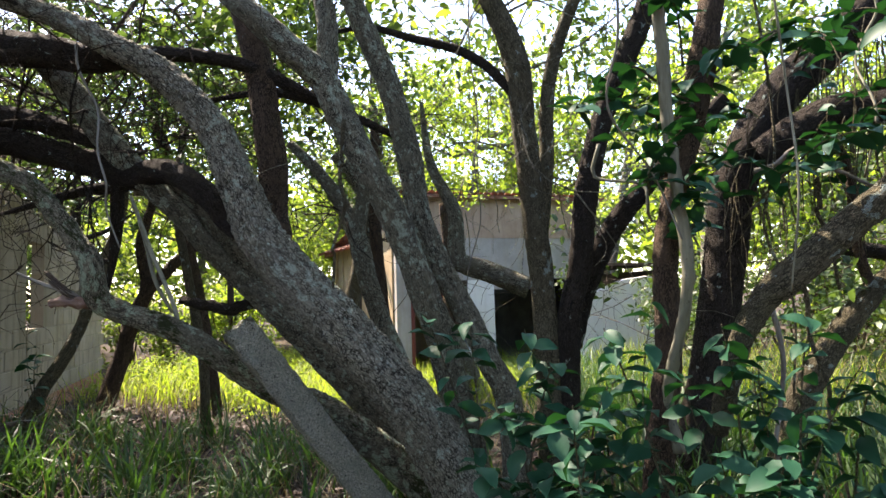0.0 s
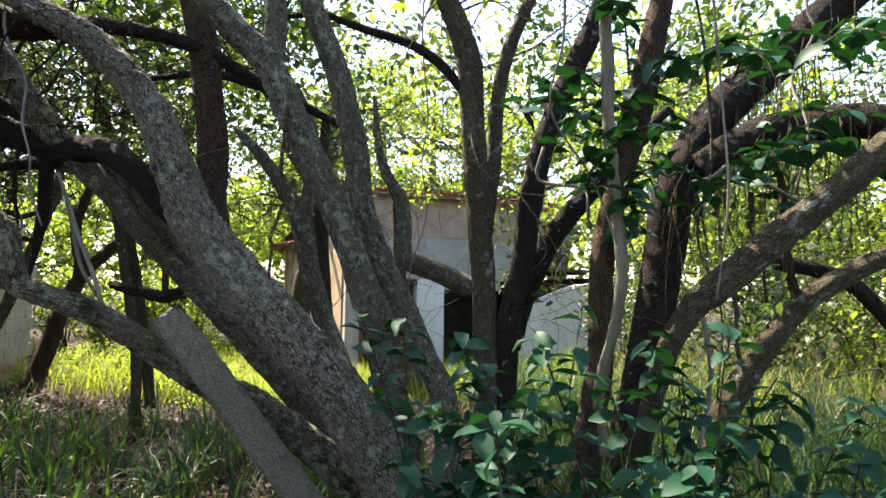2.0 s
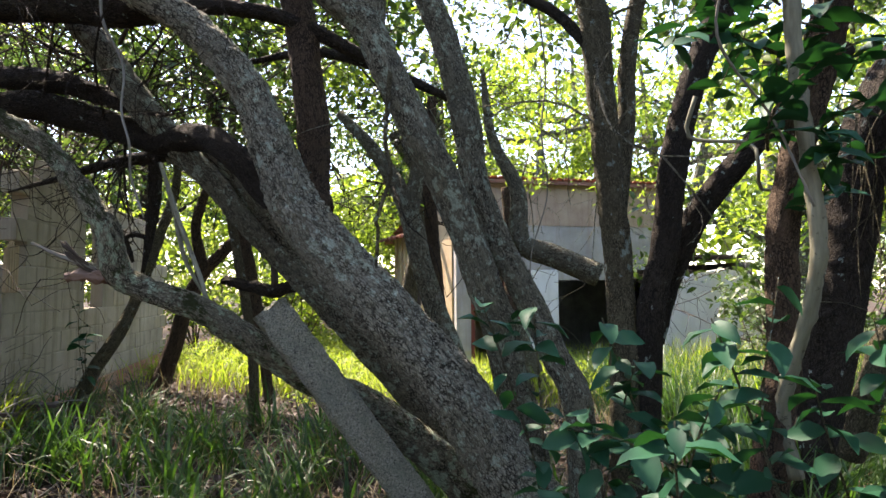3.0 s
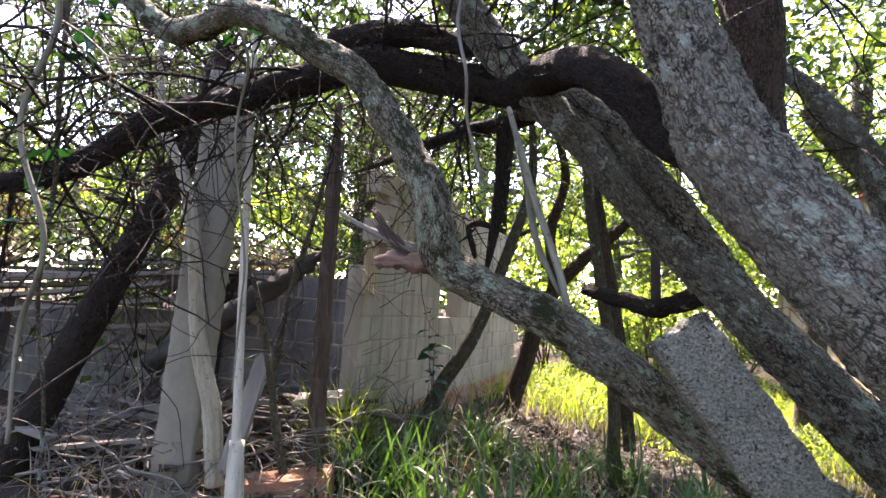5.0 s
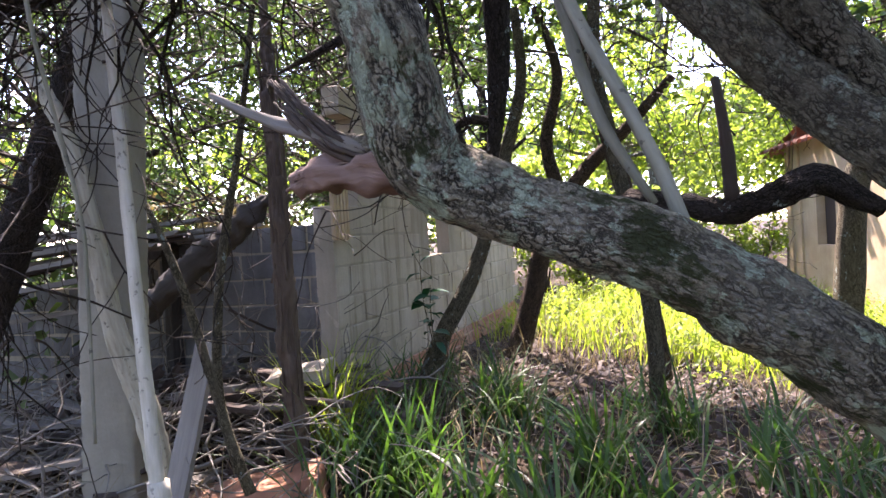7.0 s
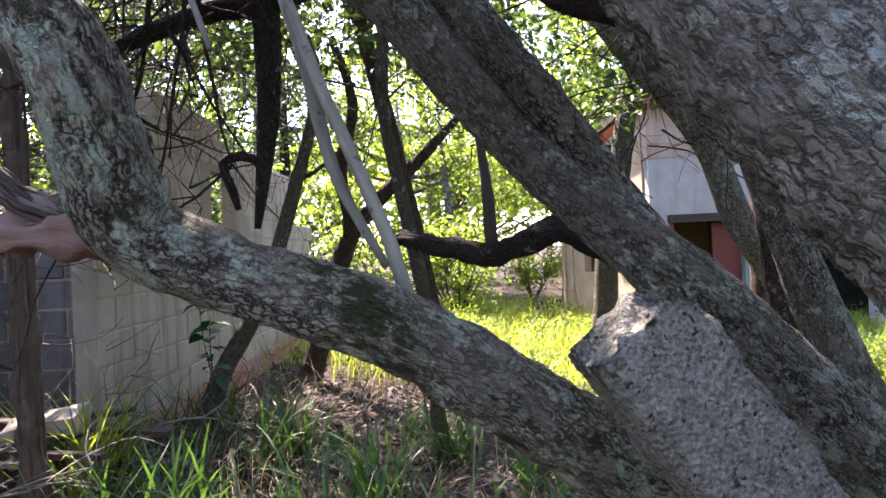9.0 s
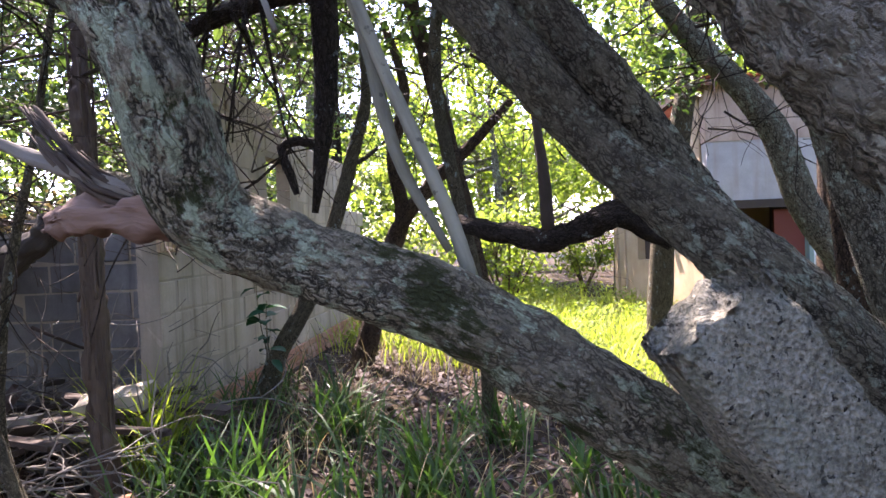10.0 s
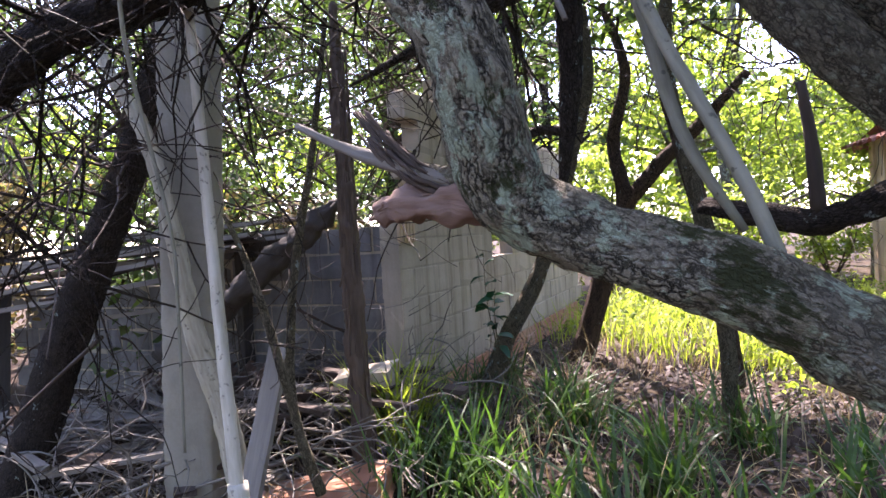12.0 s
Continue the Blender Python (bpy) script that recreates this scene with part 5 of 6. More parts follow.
# ---- undergrowth: twigs, vines, grass, litter ----
def twig_roots(rng, n, x, y, z, up=0.2):
    d = rng.normal(0, 1, (n, 3))
    d[:, 2] = d[:, 2] * 0.6 + up
    p = spread(rng, n, x, y, z)
    side = (p[:, 0] + 4.0) * U.y - (p[:, 1] - 4.95) * U.x
    ok = (side < -0.5) | (side > 2.2) | (p[:, 2] > 2.5)
    p, d = p[ok], d[ok]
    return [(tuple(a), tuple(b / np.linalg.norm(b))) for a, b in zip(p, d)]


def limb_roots(rng, points, n, lo=0.3, hi=1.0):
    out = []
    for _ in range(n):
        p = along(points, rng.uniform(lo, hi))
        d = rng.normal(0, 1, 3)
        out.append((tuple(p), tuple(d / np.linalg.norm(d))))
    return out


LIMB_B, LIMB_D, LIMB_E, LIMB_A1 = [(0.09, 3.75, 0.0, 0.105), (-0.33, 3.56, 0.44, 0.09), (-0.61, 3.43, 0.70, 0.08), (-0.93, 3.32, 0.88, 0.07), (-1.19, 3.16, 1.095, 0.062), (-1.33, 3.06, 1.205, 0.055), (-1.5, 2.965, 1.285, 0.053), (-1.585, 2.887, 1.35, 0.056), (-1.583, 2.832, 1.46, 0.055), (-1.6, 2.793, 1.57, 0.049), (-1.78, 2.724, 1.84, 0.043), (-1.92, 2.66, 1.94, 0.041), (-2.07, 2.59, 2.04, 0.04), (-2.19, 2.55, 2.08, 0.04), (-2.37, 2.53, 2.06, 0.042), (-2.55, 2.51, 2.1, 0.039), (-2.77, 2.43, 2.29, 0.036)], [(0.1, 3.96, -0.05, 0.13), (-0.2, 3.9, 0.37, 0.115), (-0.54, 3.8, 0.78, 0.1), (-0.89, 3.66, 1.17, 0.078), (-1.21, 3.63, 1.48, 0.057), (-1.34, 3.55, 1.64, 0.058), (-1.48, 3.5, 1.83, 0.062), (-1.65, 3.47, 2, 0.067), (-1.84, 3.41, 2.23, 0.074), (-1.96, 3.36, 2.42, 0.072), (-2.14, 3.31, 2.66, 0.073)], [(-0.98, 3.2, 1.66, 0.06), (-1.1, 3.24, 1.75, 0.068), (-1.19, 3.23, 1.86, 0.067), (-1.36, 3.26, 1.99, 0.065), (-1.56, 3.4, 2.06, 0.071), (-1.73, 3.46, 2.05, 0.076), (-1.98, 3.5, 2.13, 0.078), (-2.26, 3.45, 2.21, 0.078), (-2.45, 3.36, 2.25, 0.074), (-2.75, 3.18, 2.15, 0.069), (-2.95, 2.97, 2.03, 0.062), (-3.1, 2.78, 1.93, 0.061), (-3.27, 2.61, 1.74, 0.054), (-3.36, 2.47, 1.65, 0.048), (-3.55, 2.26, 1.56, 0.042)], [(0.22, 3.59, 0.04, 0.187), (-0.05, 3.40, 0.51, 0.149), (-0.22, 3.28, 0.82, 0.139), (-0.47, 3.20, 1.12, 0.131), (-0.73, 3.16, 1.41, 0.124), (-0.90, 3.14, 1.64, 0.115), (-1.01, 3.12, 1.90, 0.101), (-1.11, 3.10, 2.16, 0.086), (-1.26, 3.07, 2.36, 0.080), (-1.41, 3.04, 2.50, 0.073), (-1.59, 2.98, 2.60, 0.064), (-1.81, 2.94, 2.72, 0.055), (-2.02, 2.88, 2.79, 0.048), (-2.25, 2.82, 2.84, 0.040)]
DARK_TREE = [(-5.02, 3.0, -0.03, 0.115), (-4.79, 3.19, 0.72, 0.107), (-4.62, 3.32, 1.18, 0.1), (-4.47, 3.45, 1.61, 0.092), (-4.33, 3.56, 2.01, 0.084), (-4.24, 3.64, 2.39, 0.072), (-4.17, 3.71, 2.85, 0.06)]
SHOOT_STEM = [(0.58, 3.69, 0.13, 0.081), (0.57, 3.62, 0.96, 0.07), (0.55, 3.58, 1.4, 0.068), (0.52, 3.55, 1.72, 0.068), (0.48, 3.51, 2.2, 0.068), (0.45, 3.48, 2.58, 0.072), (0.39, 3.47, 2.8, 0.065), (0.3, 3.46, 3, 0.059), (0.22, 3.45, 3.19, 0.049)]
VINE_TRUNK = [(1.3, 3.52, -0.03, 0.13), (1.34, 3.48, 0.52, 0.11), (1.44, 3.42, 1.08, 0.108), (1.5, 3.37, 1.54, 0.108), (1.56, 3.32, 1.91, 0.11), (1.78, 3.26, 2.31, 0.108), (2.09, 3.21, 2.6, 0.105), (2.36, 3.15, 2.86, 0.098), (2.53, 3.02, 3.03, 0.09)]
VINE_LIMB = [(1.63, 3.21, 1.98, 0.092), (1.9, 3.07, 2.14, 0.09), (2.08, 2.95, 2.15, 0.081), (2.29, 2.82, 2.14, 0.084), (2.46, 2.72, 1.98, 0.088), (2.67, 2.61, 1.84, 0.079)]
rng = np.random.default_rng(21)
tagged(twigs("dead_twigs", limb_roots(rng, LIMB_E, 60, 0.42) + limb_roots(rng, LIMB_D, 8, 0.75) + limb_roots(rng, LIMB_A1, 10, 0.82), BARK_DARK, None, 22, 1.0, 0.009, 0.1), "tangle of dead twigs on the dark limbs", "twigs", kind="stuff")
tagged(twigs("dead_twigs", twig_roots(rng, 230, (-9.0, -3.6), (3.0, 9.0), (0.7, 4.2)) + limb_roots(rng, DARK_TREE, 30, 0.3), DEADWOOD, None, 23, 1.3, 0.010, 0.15), "grey tangle of dead branches over the ruin", "twigs", kind="stuff")
tagged(twigs("dead_twigs", twig_roots(rng, 240, (-8.0, -1.2), (3.4, 8.2), (2.2, 4.4)), DEADWOOD, None, 27, 1.2, 0.010, 0.15), "dense tangle of dry branches overhead", "twigs", kind="stuff")
tagged(twigs("dead_twigs", twig_roots(rng, 90, (-6.5, -2.6), (1.6, 3.6), (2.3, 3.6)), GREYWOOD, None, 28, 1.0, 0.007, 0.2), "pale dry twigs above the pillar", "twigs", kind="stuff")
tagged(twigs("dead_twigs", twig_roots(rng, 110, (-5.0, -0.6), (4.4, 8.5), (2.0, 4.6))+twig_roots(rng, 30, (-4.6, -1.6), (5.2, 9.0), (1.0, 2.4)), BARK_DARK, None, 24, 1.1, 0.008, 0.1), "fine dead twigs beside the ruined wall", "twigs", kind="stuff")
tagged(twigs("dead_twigs", twig_roots(rng, 80, (2.0, 6.5), (4.2, 9.5), (0.2, 3.2), 0.4), DEADWOOD, None, 25, 1.1, 0.008, 0.1), "dry brushwood in the thicket", "twigs", kind="stuff")
tagged(twigs("live_twigs", limb_roots(rng, SHOOT_STEM, 14, 0.4) + twig_roots(rng, 40, (-1.5, 2.6), (3.6, 7.5), (1.7, 3.8), 0.4), BARK_GREY, None, 26, 1.2, 0.008, 0.0), "fine leafy twigs between the stems", "twigs", kind="stuff")


def vine(name, a, b, sag, r, material, seed, label):
    g = np.random.default_rng(seed)
    a, b = np.array(a, float), np.array(b, float)
    pts = []
    n = 7
    for i in range(n):
        t = i / (n - 1)
        p = a + (b - a) * t + g.normal(0, 0.035, 3) * (0 < i < n - 1) + np.array([0, 0, -sag * 4 * t * (1 - t)])
        pts.append((*p, r * (1 - 0.4 * t)))
    return tagged(limb(name, pts, material, seed=float(seed), sides=6, step=0.04, rough=0.1), label, "vine", group="hanging vines")


VINES = [((1.12, 1.98, 3.2), (1.12, 2.02, 1.3), 0.0, 0.006), ((0.5, 2.1, 3.0), (0.9, 2.32, 1.5), 0.02, 0.006), ((1.3, 2.6, 3.0), (1.35, 2.5, 0.9), 0.0, 0.007),
         ((1.95, 2.7, 3.1), (1.75, 2.6, 1.75), 0.0, 0.008), ((1.45, 2.9, 1.85), (1.95, 2.85, 1.75), -0.1, 0.013), ((1.7, 2.85, 1.8), (1.85, 3.0, 1.3), 0.0, 0.012),
         ((0.75, 2.9, 2.0), (1.1, 2.7, 1.5), 0.03, 0.009), ((0.2, 3.6, 3.2), (0.15, 3.7, 1.0), 0.0, 0.005), ((-0.45, 3.0, 2.2), (-0.55, 3.15, 1.35), 0.0, 0.012),
         ((-2.3, 2.7, 2.5), (-2.32, 2.75, 0.9), 0.0, 0.006), ((-1.75, 2.95, 2.6), (-1.55, 3.0, 1.6), 0.0, 0.008), ((-3.0, 2.35, 2.6), (-3.1, 2.5, 0.5), 0.0, 0.011),
         ((-2.75, 2.2, 2.7), (-2.85, 2.3, 0.7), 0.0, 0.012), ((1.5, 3.0, 1.35), (1.48, 2.95, 0.2), 0.0, 0.014), ((1.6, 2.95, 1.45), (1.78, 2.9, 0.3), -0.03, 0.012)]
for i, (a, b, s, r) in enumerate(VINES):
    vine("hanging_vine", a, b, s, r, (BARK_PALE, GREYWOOD, BARK_OLIVE)[i % 3], 300 + i, "thin pale hanging vine stem")


def dry_beard():
    """Dry strands that hang in curtains from the thick dark tree."""
    g = np.random.default_rng(31)
    verts, faces, lc = [], [], []
    for i in range(130):
        src = VINE_TRUNK if i % 3 else VINE_LIMB
        p = along(src, g.uniform(0.45, 0.95) if i % 3 else g.uniform(0.0, 0.5)) + g.normal(0, 0.09, 3) + np.array([0, -0.1, 0])
        l = g.uniform(0.25, 0.75)
        pts = [(*p, 0.0035), (*(p + np.array([*g.normal(0, 0.03, 2), -l * 0.5])), 0.003), (*(p + np.array([*g.normal(0, 0.06, 2), -l])), 0.001)]
        v, f, c = tube(pts, 3, 0.12, 0.0)
        k = len(verts)
        verts.extend(v), lc.extend(c), faces.extend(tuple(j + k for j in ff) for ff in f)
    ob = raw_object("dry_vine_curtain", verts, faces, BARK_OLIVE, tree_vine, "curtain of dry grey strands", True, lc)
    ob["kind"] = "stuff"


dry_beard()


def blades(name, label, places, length, width, material, seed, arch=0.6, category="grass", lift=0.0, clump=None):
    """Grass in one mesh: each blade a tapering strip that bends over."""
    g = np.random.default_rng(seed)
    p = np.asarray(places)
    n = len(p)
    l = g.uniform(0.55, 1.2, n) * length
    a = g.uniform(0, 2 * np.pi, n)
    bend = g.uniform(0.3, 1.3, n) * arch
    w = g.uniform(0.7, 1.3, n) * width
    k = 6
    out = np.zeros((n, k, 2, 3))
    hx, hz = np.zeros(n), np.zeros(n)
    th = g.normal(0.18, 0.14, n)
    d = np.stack([np.cos(a), np.sin(a)], 1)
    s = np.stack([-np.sin(a), np.cos(a)], 1)
    tw = g.uniform(-0.6, 0.6, n)
    for i in range(k):
        t = i / (k - 1)
        half = (w * (1 - t ** 2.2) * (0.6 + 0.4 * min(1, 4 * t)) / 2 + 0.0004)
        for j, sign in ((0, -1), (1, 1)):
            out[:, i, j, 0] = p[:, 0] + d[:, 0] * hx + sign * s[:, 0] * half
            out[:, i, j, 1] = p[:, 1] + d[:, 1] * hx + sign * s[:, 1] * half
            out[:, i, j, 2] = p[:, 2] + hz + sign * half * np.sin(tw)
        ang = th + bend * (t + 0.1) * 1.6
        hx = hx + np.sin(ang) * l / (k - 1)
        hz = hz + np.cos(ang) * l / (k - 1)
    base = (np.arange(n) * k * 2)[:, None, None]
    quad = np.array([[2 * i, 2 * i + 1, 2 * i + 3, 2 * i + 2] for i in range(k - 1)])[None]
    f = (base + quad).reshape(-1)
    data = bpy.data.meshes.new(name)
    data.vertices.add(n * k * 2)
    data.vertices.foreach_set("co", out.astype(np.float32).ravel())
    m = n * (k - 1)
    data.loops.add(m * 4)
    data.loops.foreach_set("vertex_index", f.astype(np.int32))
    data.polygons.add(m)
    data.polygons.foreach_set("loop_start", np.arange(0, m * 4, 4, dtype=np.int32))
    data.polygons.foreach_set("use_smooth", np.ones(m, dtype=bool))
    data.update()
    data.validate()
    data.materials.append(material)
    return tagged(new(name, data), label, category, kind="stuff")


def tufts(g, n, per, x, y, r, keep=None):
    out = []
    for _ in range(n):
        cx, cy = g.uniform(*x), g.uniform(*y)
        if keep and not keep(cx, cy):
            continue
        q = g.normal(0, r, (per, 2)) + (cx, cy)
        out += [(a, b, ground_z(a, b) - 0.01) for a, b in q]
    return out


def wall_side(x, y):
    """Metres from the line of the ruined wall, to its open side."""
    v = Vector((x, y, 0)) - WALL_NEAR
    return v.dot(Vector((U.y, -U.x, 0)))


def clear(x, y):
    return wall_side(x, y) > 0.15


g = np.random.default_rng(51)
blades("tall_grass", "tufts of long arching green grass", tufts(g, 46, 20, (-3.6, 0.2), (3.6, 6.2), 0.07, clear), 0.52, 0.018, GRASS, 52, 0.8)
blades("tall_grass", "broad arching green grass blades in the shade", tufts(g, 17, 18, (-3.3, -0.7), (3.9, 5.3), 0.06, clear), 0.55, 0.02, GRASS, 69, 0.8)
blades("tall_grass", "long green grass along the ruin's foot", tufts(g, 18, 20, (-4.2, -3.0), (4.3, 6.0), 0.06, clear), 0.42, 0.014, GRASS, 53, 0.8)
# GRASS_SUN brings its sunlight in the blade colour
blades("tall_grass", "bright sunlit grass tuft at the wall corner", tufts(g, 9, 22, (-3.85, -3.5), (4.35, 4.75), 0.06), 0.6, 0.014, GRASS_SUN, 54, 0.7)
blades("tall_grass", "dense tall grass before the thicket", tufts(g, 560, 24, (0.9, 7.5), (2.9, 9.5), 0.12), 0.75, 0.012, GRASS, 55, 0.7)
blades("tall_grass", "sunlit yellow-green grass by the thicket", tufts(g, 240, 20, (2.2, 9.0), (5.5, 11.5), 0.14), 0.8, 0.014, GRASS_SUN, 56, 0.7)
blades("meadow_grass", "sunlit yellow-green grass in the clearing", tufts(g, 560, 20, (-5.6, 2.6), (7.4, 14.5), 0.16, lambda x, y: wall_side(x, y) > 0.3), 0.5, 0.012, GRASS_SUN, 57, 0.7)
blades("tall_grass", "green grass under the leaning tree", tufts(g, 42, 18, (-2.5, 1.2), (2.3, 4.2), 0.08, lambda x, y: math.hypot(x + 0.95, y - 2.1) > 0.8), 0.38, 0.013, GRASS, 58, 0.9)
blades("dead_grass", "dry grey grass lying among the leaves", tufts(g, 260, 14, (-4.5, 2.5), (2.0, 8.5), 0.16), 0.45, 0.005, STRAW, 59, 1.3)
blades("dead_grass", "dry straw and reeds in the thicket", tufts(g, 130, 16, (2.4, 6.5), (4.8, 9.5), 0.16), 0.9, 0.007, STRAW, 60, 0.9)

HERBS = np.array([(x, y, ground_z(x, y) + h) for x, y, h in zip(g.uniform(-5.2, 2.0, 340), g.uniform(7.2, 14.5, 340), g.uniform(0.05, 0.42, 340)) if wall_side(x, y) > 0.35])
tagged(crown(None, HERBS, g.uniform(0.1, 0.26, len(HERBS)), 46, 0.055, LEAF_SUN, 66, "low_herbs", squash=0.8), "low sunlit leafy herbs in the clearing", "herbs", kind="stuff")
q = np.vstack([np.stack([g.uniform(-8, 4, 15000), g.uniform(1.0, 12, 15000)], 1), np.stack([g.uniform(-4, 1, 11000), g.uniform(2.4, 7.5, 11000)], 1)])
litter = np.array([(a, b, ground_z(a, b) + 0.012) for a, b in q])
tagged(scatter_leaves("leaf_litter", litter, g.uniform(0.035, 0.08, len(litter)), "card", LITTER, seed=61, droop=0.0, flat=0.3), "brown dead leaves covering the ground", "leaf litter", kind="stuff")
sticks = [((a, b, ground_z(a, b) + 0.015), (math.cos(t), math.sin(t), 0.03)) for a, b, t in zip(g.uniform(-6, 1.5, 330), g.uniform(2.5, 8, 330), g.uniform(0, 6.3, 330))]
tagged(twigs("fallen_sticks", sticks, GREYWOOD, None, 62, 0.5, 0.006, 0.0, 1), "thin dead sticks lying on the ground", "sticks", kind="stuff")


# ---- the glossy shrub: shoots and single leaves ----
def broad_leaf_mesh(seed):
    base, faces = leaf_shape("broad")
    g = np.random.default_rng(seed)
    v = base.copy()
    v[:, 2] += 0.05 * np.sin(v[:, 0] * 7 + seed) * np.abs(v[:, 1]) * 4 + g.uniform(-0.12, 0.1) * v[:, 0] ** 2
    v[:, 1] *= g.uniform(0.9, 1.15)
    data = bpy.data.meshes.new("leaf")
    data.from_pydata(v.tolist(), [], faces.tolist())
    data.polygons.foreach_set("use_smooth", [True] * len(faces))
    data.materials.append(LEAF_NEAR)
    return data


LEAF_MESHES = [broad_leaf_mesh(i) for i in range(6)]


def shoot(parent, pts, seed, size=0.1, first=0.3, count=12, name="shoot", r=0.006):
    """A shoot with its leaves in turn along it."""
    g = np.random.default_rng(seed)
    limb(name, [(*p, r * (1 - 0.7 * i / (len(pts) - 1))) for i, p in enumerate(pts)], BARK_OLIVE, parent, seed=float(seed), sides=6, step=0.05, rough=0.05)
    for i in range(count):
        t = first + (1 - first) * (i + 0.5) / count
        p = along(pts, min(t, 0.999))
        yaw = i * 2.4 + g.uniform(-0.4, 0.4)
        ob = new("leaf", LEAF_MESHES[int(g.integers(6))])
        s = size * g.uniform(0.7, 1.25)
        ob.matrix_basis = Matrix.LocRotScale(Vector(p), Euler((g.normal(0, 0.4), g.normal(0.15, 0.35), yaw)), Vector((s, s, s)))
        ob.parent = parent


SHOOTS = [((0.95, 2.35, 0.0), (0.8, 2.3, 0.6), (0.62, 2.15, 1.05), (0.55, 2.1, 1.2)), ((0.95, 2.35, 0.1), (0.7, 2.25, 0.6), (0.4, 2.2, 0.85), (0.2, 2.2, 0.9)),
          ((0.9, 2.3, 0.1), (0.8, 2.2, 0.5), (0.68, 2.15, 0.9), (0.72, 2.12, 1.3)), ((1.0, 2.4, 0.1), (1.05, 2.3, 0.6), (1.0, 2.2, 1.0), (0.95, 2.15, 1.2)),
          ((1.0, 2.35, 0.1), (1.15, 2.25, 0.5), (1.2, 2.15, 0.8), (1.3, 2.1, 0.9)), ((0.4, 2.4, 0.0), (0.3, 2.3, 0.4), (0.22, 2.25, 0.65), (0.12, 2.2, 0.75)),
          ((0.6, 2.3, 0.0), (0.55, 2.2, 0.35), (0.5, 2.1, 0.6), (0.42, 2.05, 0.72)), ((1.2, 2.3, 0.0), (1.3, 2.2, 0.4), (1.35, 2.1, 0.65), (1.42, 2.05, 0.7)),
          ((0.75, 2.3, 0.0), (0.85, 2.15, 0.4), (0.9, 2.05, 0.65), (0.86, 2.0, 0.8)), ((1.0, 2.75, 1.7), (1.05, 2.5, 1.8), (1.1, 2.3, 1.8), (1.18, 2.15, 1.7)),
          ((1.0, 2.75, 1.9), (1.0, 2.5, 2.1), (1.05, 2.3, 2.2), (1.1, 2.15, 2.15)), ((1.05, 2.75, 2.1), (1.3, 2.5, 2.3), (1.5, 2.25, 2.3), (1.65, 2.1, 2.22)),
          ((0.9, 2.5, 2.0), (0.75, 2.45, 2.05), (0.65, 2.45, 2.08), (0.5, 2.4, 2.0)), ((1.0, 2.7, 1.5), (1.0, 2.5, 1.55), (0.98, 2.35, 1.65), (0.9, 2.25, 1.7)),
          ((1.1, 2.75, 2.3), (1.0, 2.5, 2.4), (0.9, 2.3, 2.4), (0.8, 2.15, 2.35)), ((1.25, 2.6, 1.6), (1.35, 2.45, 1.75), (1.45, 2.3, 1.85), (1.6, 2.2, 1.85)),
          ((0.85, 2.5, 1.7), (0.8, 2.35, 1.75), (0.85, 2.25, 1.85), (0.95, 2.15, 1.9)), ((1.6, 2.3, 1.9), (1.75, 2.2, 1.85), (1.85, 2.15, 1.75), (1.95, 2.1, 1.65)),
          ((0.3, 2.3, 0.0), (0.45, 2.1, 0.25), (0.6, 1.95, 0.4), (0.75, 1.9, 0.45)), ((1.0, 2.2, 0.0), (1.1, 2.0, 0.3), (1.2, 1.9, 0.5), (1.3, 1.85, 0.6))]
for i, s in enumerate(SHOOTS):
    shoot(shrub, s, 400 + i, 0.11, 0.3 if i < 9 else 0.1, 19)
shrub_low = thing("glossy_shrub", "low shrub with large glossy dark green leaves", "shrub")
sg = np.random.default_rng(88)
for i in range(36):
    x, y = sg.uniform(0.15, 1.75), sg.uniform(1.95, 2.65)
    a, h = sg.uniform(-0.35, 0.35), sg.uniform(0.5, 1.25)
    shoot(shrub_low, ((x, y, 0.0), (x + a * 0.4, y - 0.05, h * 0.5), (x + a * 0.8, y - 0.12, h * 0.85), (x + a, y - 0.2, h)), 470 + i, 0.105, 0.3, 16)
shrub_high = thing("glossy_climber", "climber with glossy leaves hanging from the limbs", "climber")
for i in range(20):
    x, y, z = sg.uniform(0.75, 2.0), sg.uniform(2.1, 2.9), sg.uniform(1.75, 2.6)
    a = sg.uniform(0, 6.28)
    shoot(shrub_high, ((x, y, z), (x + 0.12 * math.cos(a), y + 0.12 * math.sin(a), z + 0.06), (x + 0.26 * math.cos(a), y + 0.26 * math.sin(a), z), (x + 0.36 * math.cos(a), y + 0.36 * math.sin(a), z - 0.14)), 520 + i, 0.105, 0.1, 11, r=0.005)
climber = thing("leafy_climber", "leafy climber shoots hanging beside the pillar", "climber")
for i, s in enumerate([((-3.05, 2.6, 2.6), (-3.0, 2.5, 2.35), (-2.95, 2.45, 2.15), (-2.9, 2.4, 2.0)), ((-2.9, 2.9, 2.5), (-2.75, 2.85, 2.3), (-2.6, 2.8, 2.2), (-2.45, 2.75, 2.2)),
                       ((-3.2, 2.5, 1.9), (-3.1, 2.4, 1.75), (-3.0, 2.35, 1.6), (-2.95, 2.3, 1.4)), ((-2.4, 2.9, 2.6), (-2.3, 2.85, 2.45), (-2.2, 2.8, 2.35), (-2.05, 2.75, 2.4))]):
    shoot(climber, s, 440 + i, 0.1, 0.2, 8)
ivy = thing("wall_sapling", "small dark-leaved sapling against the ruined wall", "sapling")
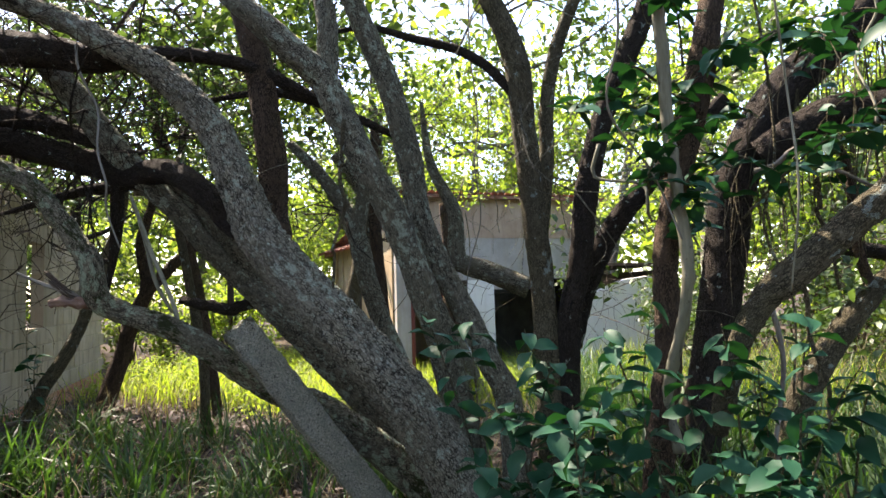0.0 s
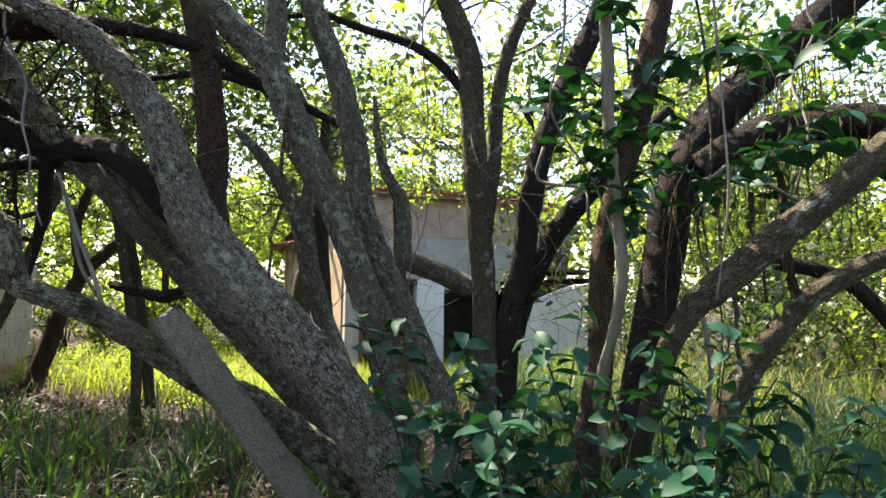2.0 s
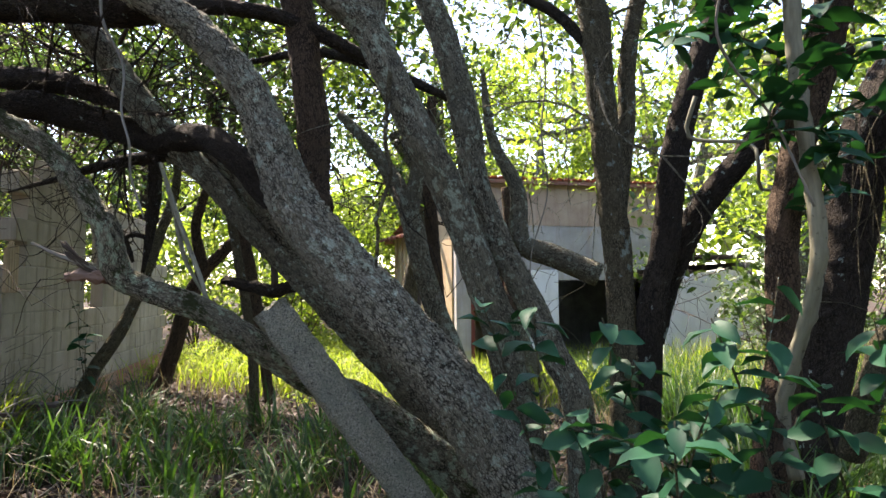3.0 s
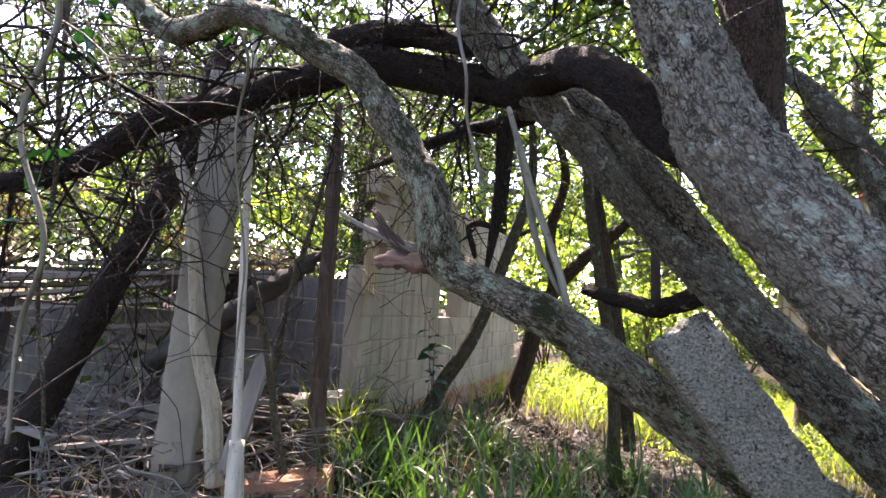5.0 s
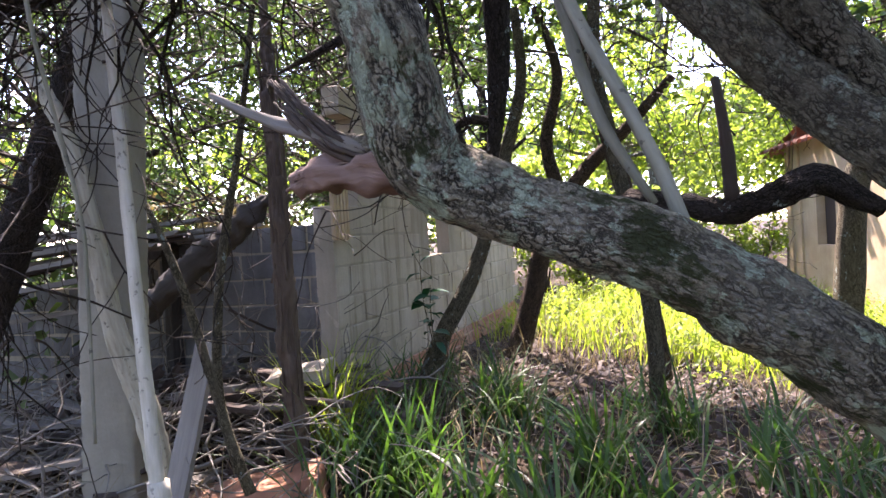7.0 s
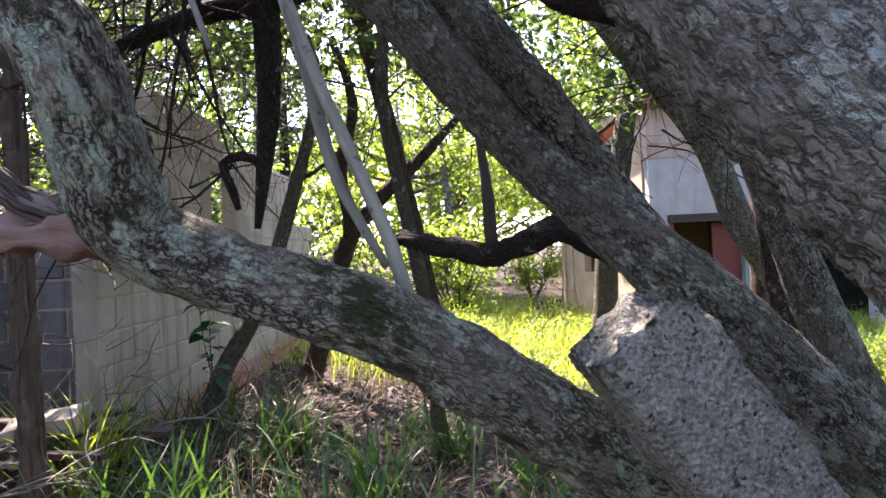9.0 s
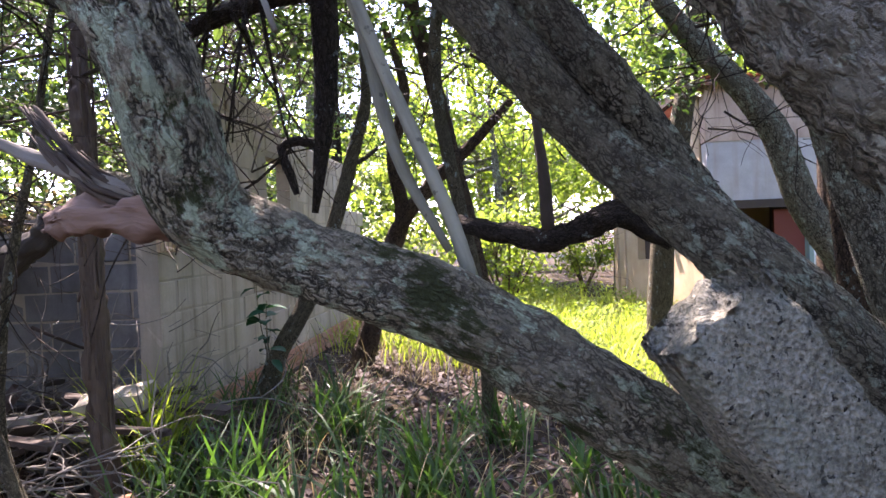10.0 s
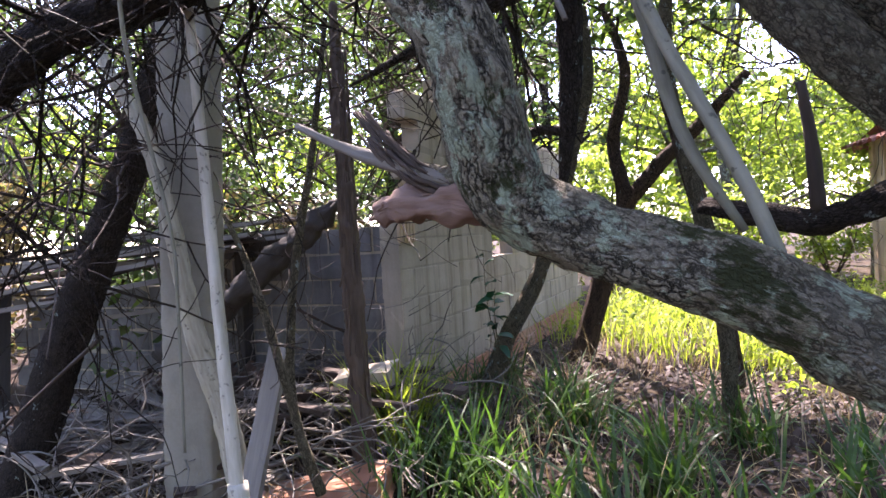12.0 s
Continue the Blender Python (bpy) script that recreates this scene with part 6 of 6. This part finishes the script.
for i, s in enumerate([((-3.7, 5.6, 0.1), (-3.72, 5.55, 0.5), (-3.75, 5.5, 0.85), (-3.72, 5.45, 1.2)), ((-3.7, 5.6, 0.3), (-3.68, 5.5, 0.6), (-3.65, 5.45, 0.8), (-3.6, 5.4, 0.95))]):
    shoot(ivy, s, 450 + i, 0.12, 0.35, 10)


# ---- fallen timber and rubble in the ruin ----
def loose(name, label, category, a, b, w, h, material, seed):
    return tagged(beam(a, b, w, h, material, name, seed=seed), label, category)


tagged(limb("fallen_beam", [(-4.95, 3.82, 0.68, 0.075), (-4.5, 3.97, 0.96, 0.07), (-4.05, 4.12, 1.26, 0.066), (-3.75, 4.21, 1.46, 0.05), (-3.66, 4.24, 1.53, 0.012)], OLD_BEAM, seed=41.0, sides=22, step=0.02, rough=0.35, ripple=0.02), "thick dark fallen roof beam, splintered end", "beam")
BOARDS = [((-6.2, 3.2, 1.22), (-4.85, 4.05, 1.36), 0.16, 0.03), ((-6.2, 3.3, 1.1), (-5.0, 3.95, 1.27), 0.18, 0.03), ((-6.1, 3.15, 0.98), (-4.95, 4.0, 1.16), 0.15, 0.03),
          ((-6.3, 3.5, 1.3), (-4.7, 4.2, 1.32), 0.14, 0.025), ((-6.0, 3.7, 0.86), (-4.6, 4.3, 1.02), 0.2, 0.03)]
for i, (a, b, w, h) in enumerate(BOARDS):
    tagged(loose("roof_board", "weathered grey roof board in a collapsed heap", "board", a, b, w, h, GREYWOOD, 10 + i), group="collapsed roof boards")
shelf_rng = random.Random(44)
for i in range(11):
    o = 0.14 + 0.15 * i
    a0, a1 = shelf_rng.uniform(-0.5, 0.25), shelf_rng.uniform(-0.3, 0.25)
    tagged(loose("roof_board", "dark grey roof board in a collapsed heap", "board",
                 (-6.5 - 0.53 * o + 0.85 * a0, 3.1 + 0.85 * o + 0.53 * a0, 1.12 + 0.035 * i + shelf_rng.uniform(-0.04, 0.04)),
                 (-4.75 - 0.53 * o + 0.85 * a1, 4.15 + 0.85 * o + 0.53 * a1, 1.34 + 0.02 * i + shelf_rng.uniform(-0.05, 0.05)), 0.165, 0.03, (GREYWOOD, OLD_BEAM)[i % 2], 60 + i), group="collapsed roof boards")
for i, (a, b) in enumerate([((-6.4, 3.25, 0.02), (-6.3, 3.3, 1.08)), ((-5.05, 4.05, 0.02), (-5.0, 4.1, 1.22)), ((-5.9, 4.9, 0.02), (-5.85, 4.9, 1.35))]):
    loose("roof_prop", "dark fallen rafter holding up the heap", "rafter", a, b, 0.1, 0.09, OLD_BEAM, 80 + i)
pile = np.random.default_rng(47)
heap = [((x, y, ground_z(x, y) + z), (math.cos(t), math.sin(t), pile.normal(0, 0.12))) for x, y, z, t in zip(pile.uniform(-6.4, -3.7, 330), pile.uniform(2.9, 5.0, 330), pile.uniform(0.02, 0.4, 330) ** 1.3, pile.normal(0.5, 0.55, 330)) if wall_side(x, y) < 0.55]
tagged(twigs("stick_heap", heap, GREYWOOD, None, 48, 0.75, 0.009, 0.05, 1), "heap of grey sticks and laths in the ruin", "sticks", kind="stuff")
loose("leaning_board", "pale split board leaning among debris", "board", (-3.36, 3.45, 0.3), (-3.43, 3.68, 0.88), 0.1, 0.025, GREYWOOD, 20)
grng = random.Random(12)
for i in range(70):
    x, y = grng.uniform(-6.6, -4.5), grng.uniform(3.0, 5.2)
    if wall_side(x, y) > -0.25 or (Vector((x, y, 0)) - WALL_NEAR).dot(U) > 0.6:
        x, y = grng.uniform(-6.4, -4.7), grng.uniform(2.9, 4.0)
    a, l = grng.uniform(-0.5, 0.9), grng.uniform(0.5, 1.4)
    z = ground_z(x, y) + 0.03 + 0.3 * grng.random() * (x < -3.9)
    loose("debris_board", "broken grey lath among the rubble", "board", (x, y, z), (x + l * math.cos(a), y + l * math.sin(a), z + grng.uniform(-0.03, 0.15)), grng.uniform(0.04, 0.12), grng.uniform(0.015, 0.035), (GREYWOOD, DEADWOOD)[i % 2], 30 + i)["group"] = "rubble boards"


def rubble(name, label, category, at, size, material, seed, turn):
    bm = bmesh.new()
    box(bm, -size[0] / 2, -size[1] / 2, 0, size[0] / 2, size[1] / 2, size[2])
    bmesh.ops.subdivide_edges(bm, edges=bm.edges[:], cuts=3, use_grid_fill=True)
    for v in bm.verts:
        v.co += Vector(noise.noise_vector(v.co * 9 + Vector((seed, 0, 0)))) * 0.025
    ob = mesh_object(name, bm, material, None, label)
    ob.matrix_world = pose(*at, *turn)
    return tagged(ob, label, category)


rubble("fallen_block", "broken concrete block lying in the ruin", "block", (-3.95, 4.62, 0.35), (0.36, 0.18, 0.2), BLOCK, 1, (8, -10, 25))
rubble("fallen_block", "broken concrete block lying in the ruin", "block", (-4.05, 4.55, 0.08), (0.4, 0.2, 0.2), BLOCK_SHADED, 2, (3, 5, -15))
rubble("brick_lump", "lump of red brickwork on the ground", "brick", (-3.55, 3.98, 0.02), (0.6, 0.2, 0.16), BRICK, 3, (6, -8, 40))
rubble("fallen_block", "grey block half buried in debris", "block", (-4.9, 4.4, 0.05), (0.4, 0.2, 0.2), BLOCK_SHADED, 4, (12, 8, 60))
for i in range(9):
    bm = bmesh.new()
    vs = []
    for yy in (-0.2, 0.2):
        vs.append([bm.verts.new((0.07 * -math.cos(math.pi * k / 6), yy, 0.05 * math.sin(math.pi * k / 6))) for k in range(7)])
    for k in range(6):
        bm.faces.new((vs[0][k], vs[0][k + 1], vs[1][k + 1], vs[1][k]))
    bmesh.ops.solidify(bm, geom=bm.faces[:], thickness=0.013)
    ob = mesh_object("fallen_tile", bm, TILE_OLD, None, "curved clay tile in a fallen row")
    ob.matrix_world = pose(-5.75 + 0.13 * i, 3.95 + 0.06 * i, 0.3 + 0.01 * i, 55, 8, -25)
    tagged(ob, "curved clay roof tile fallen into the debris", "roof tile", group="fallen tiles")
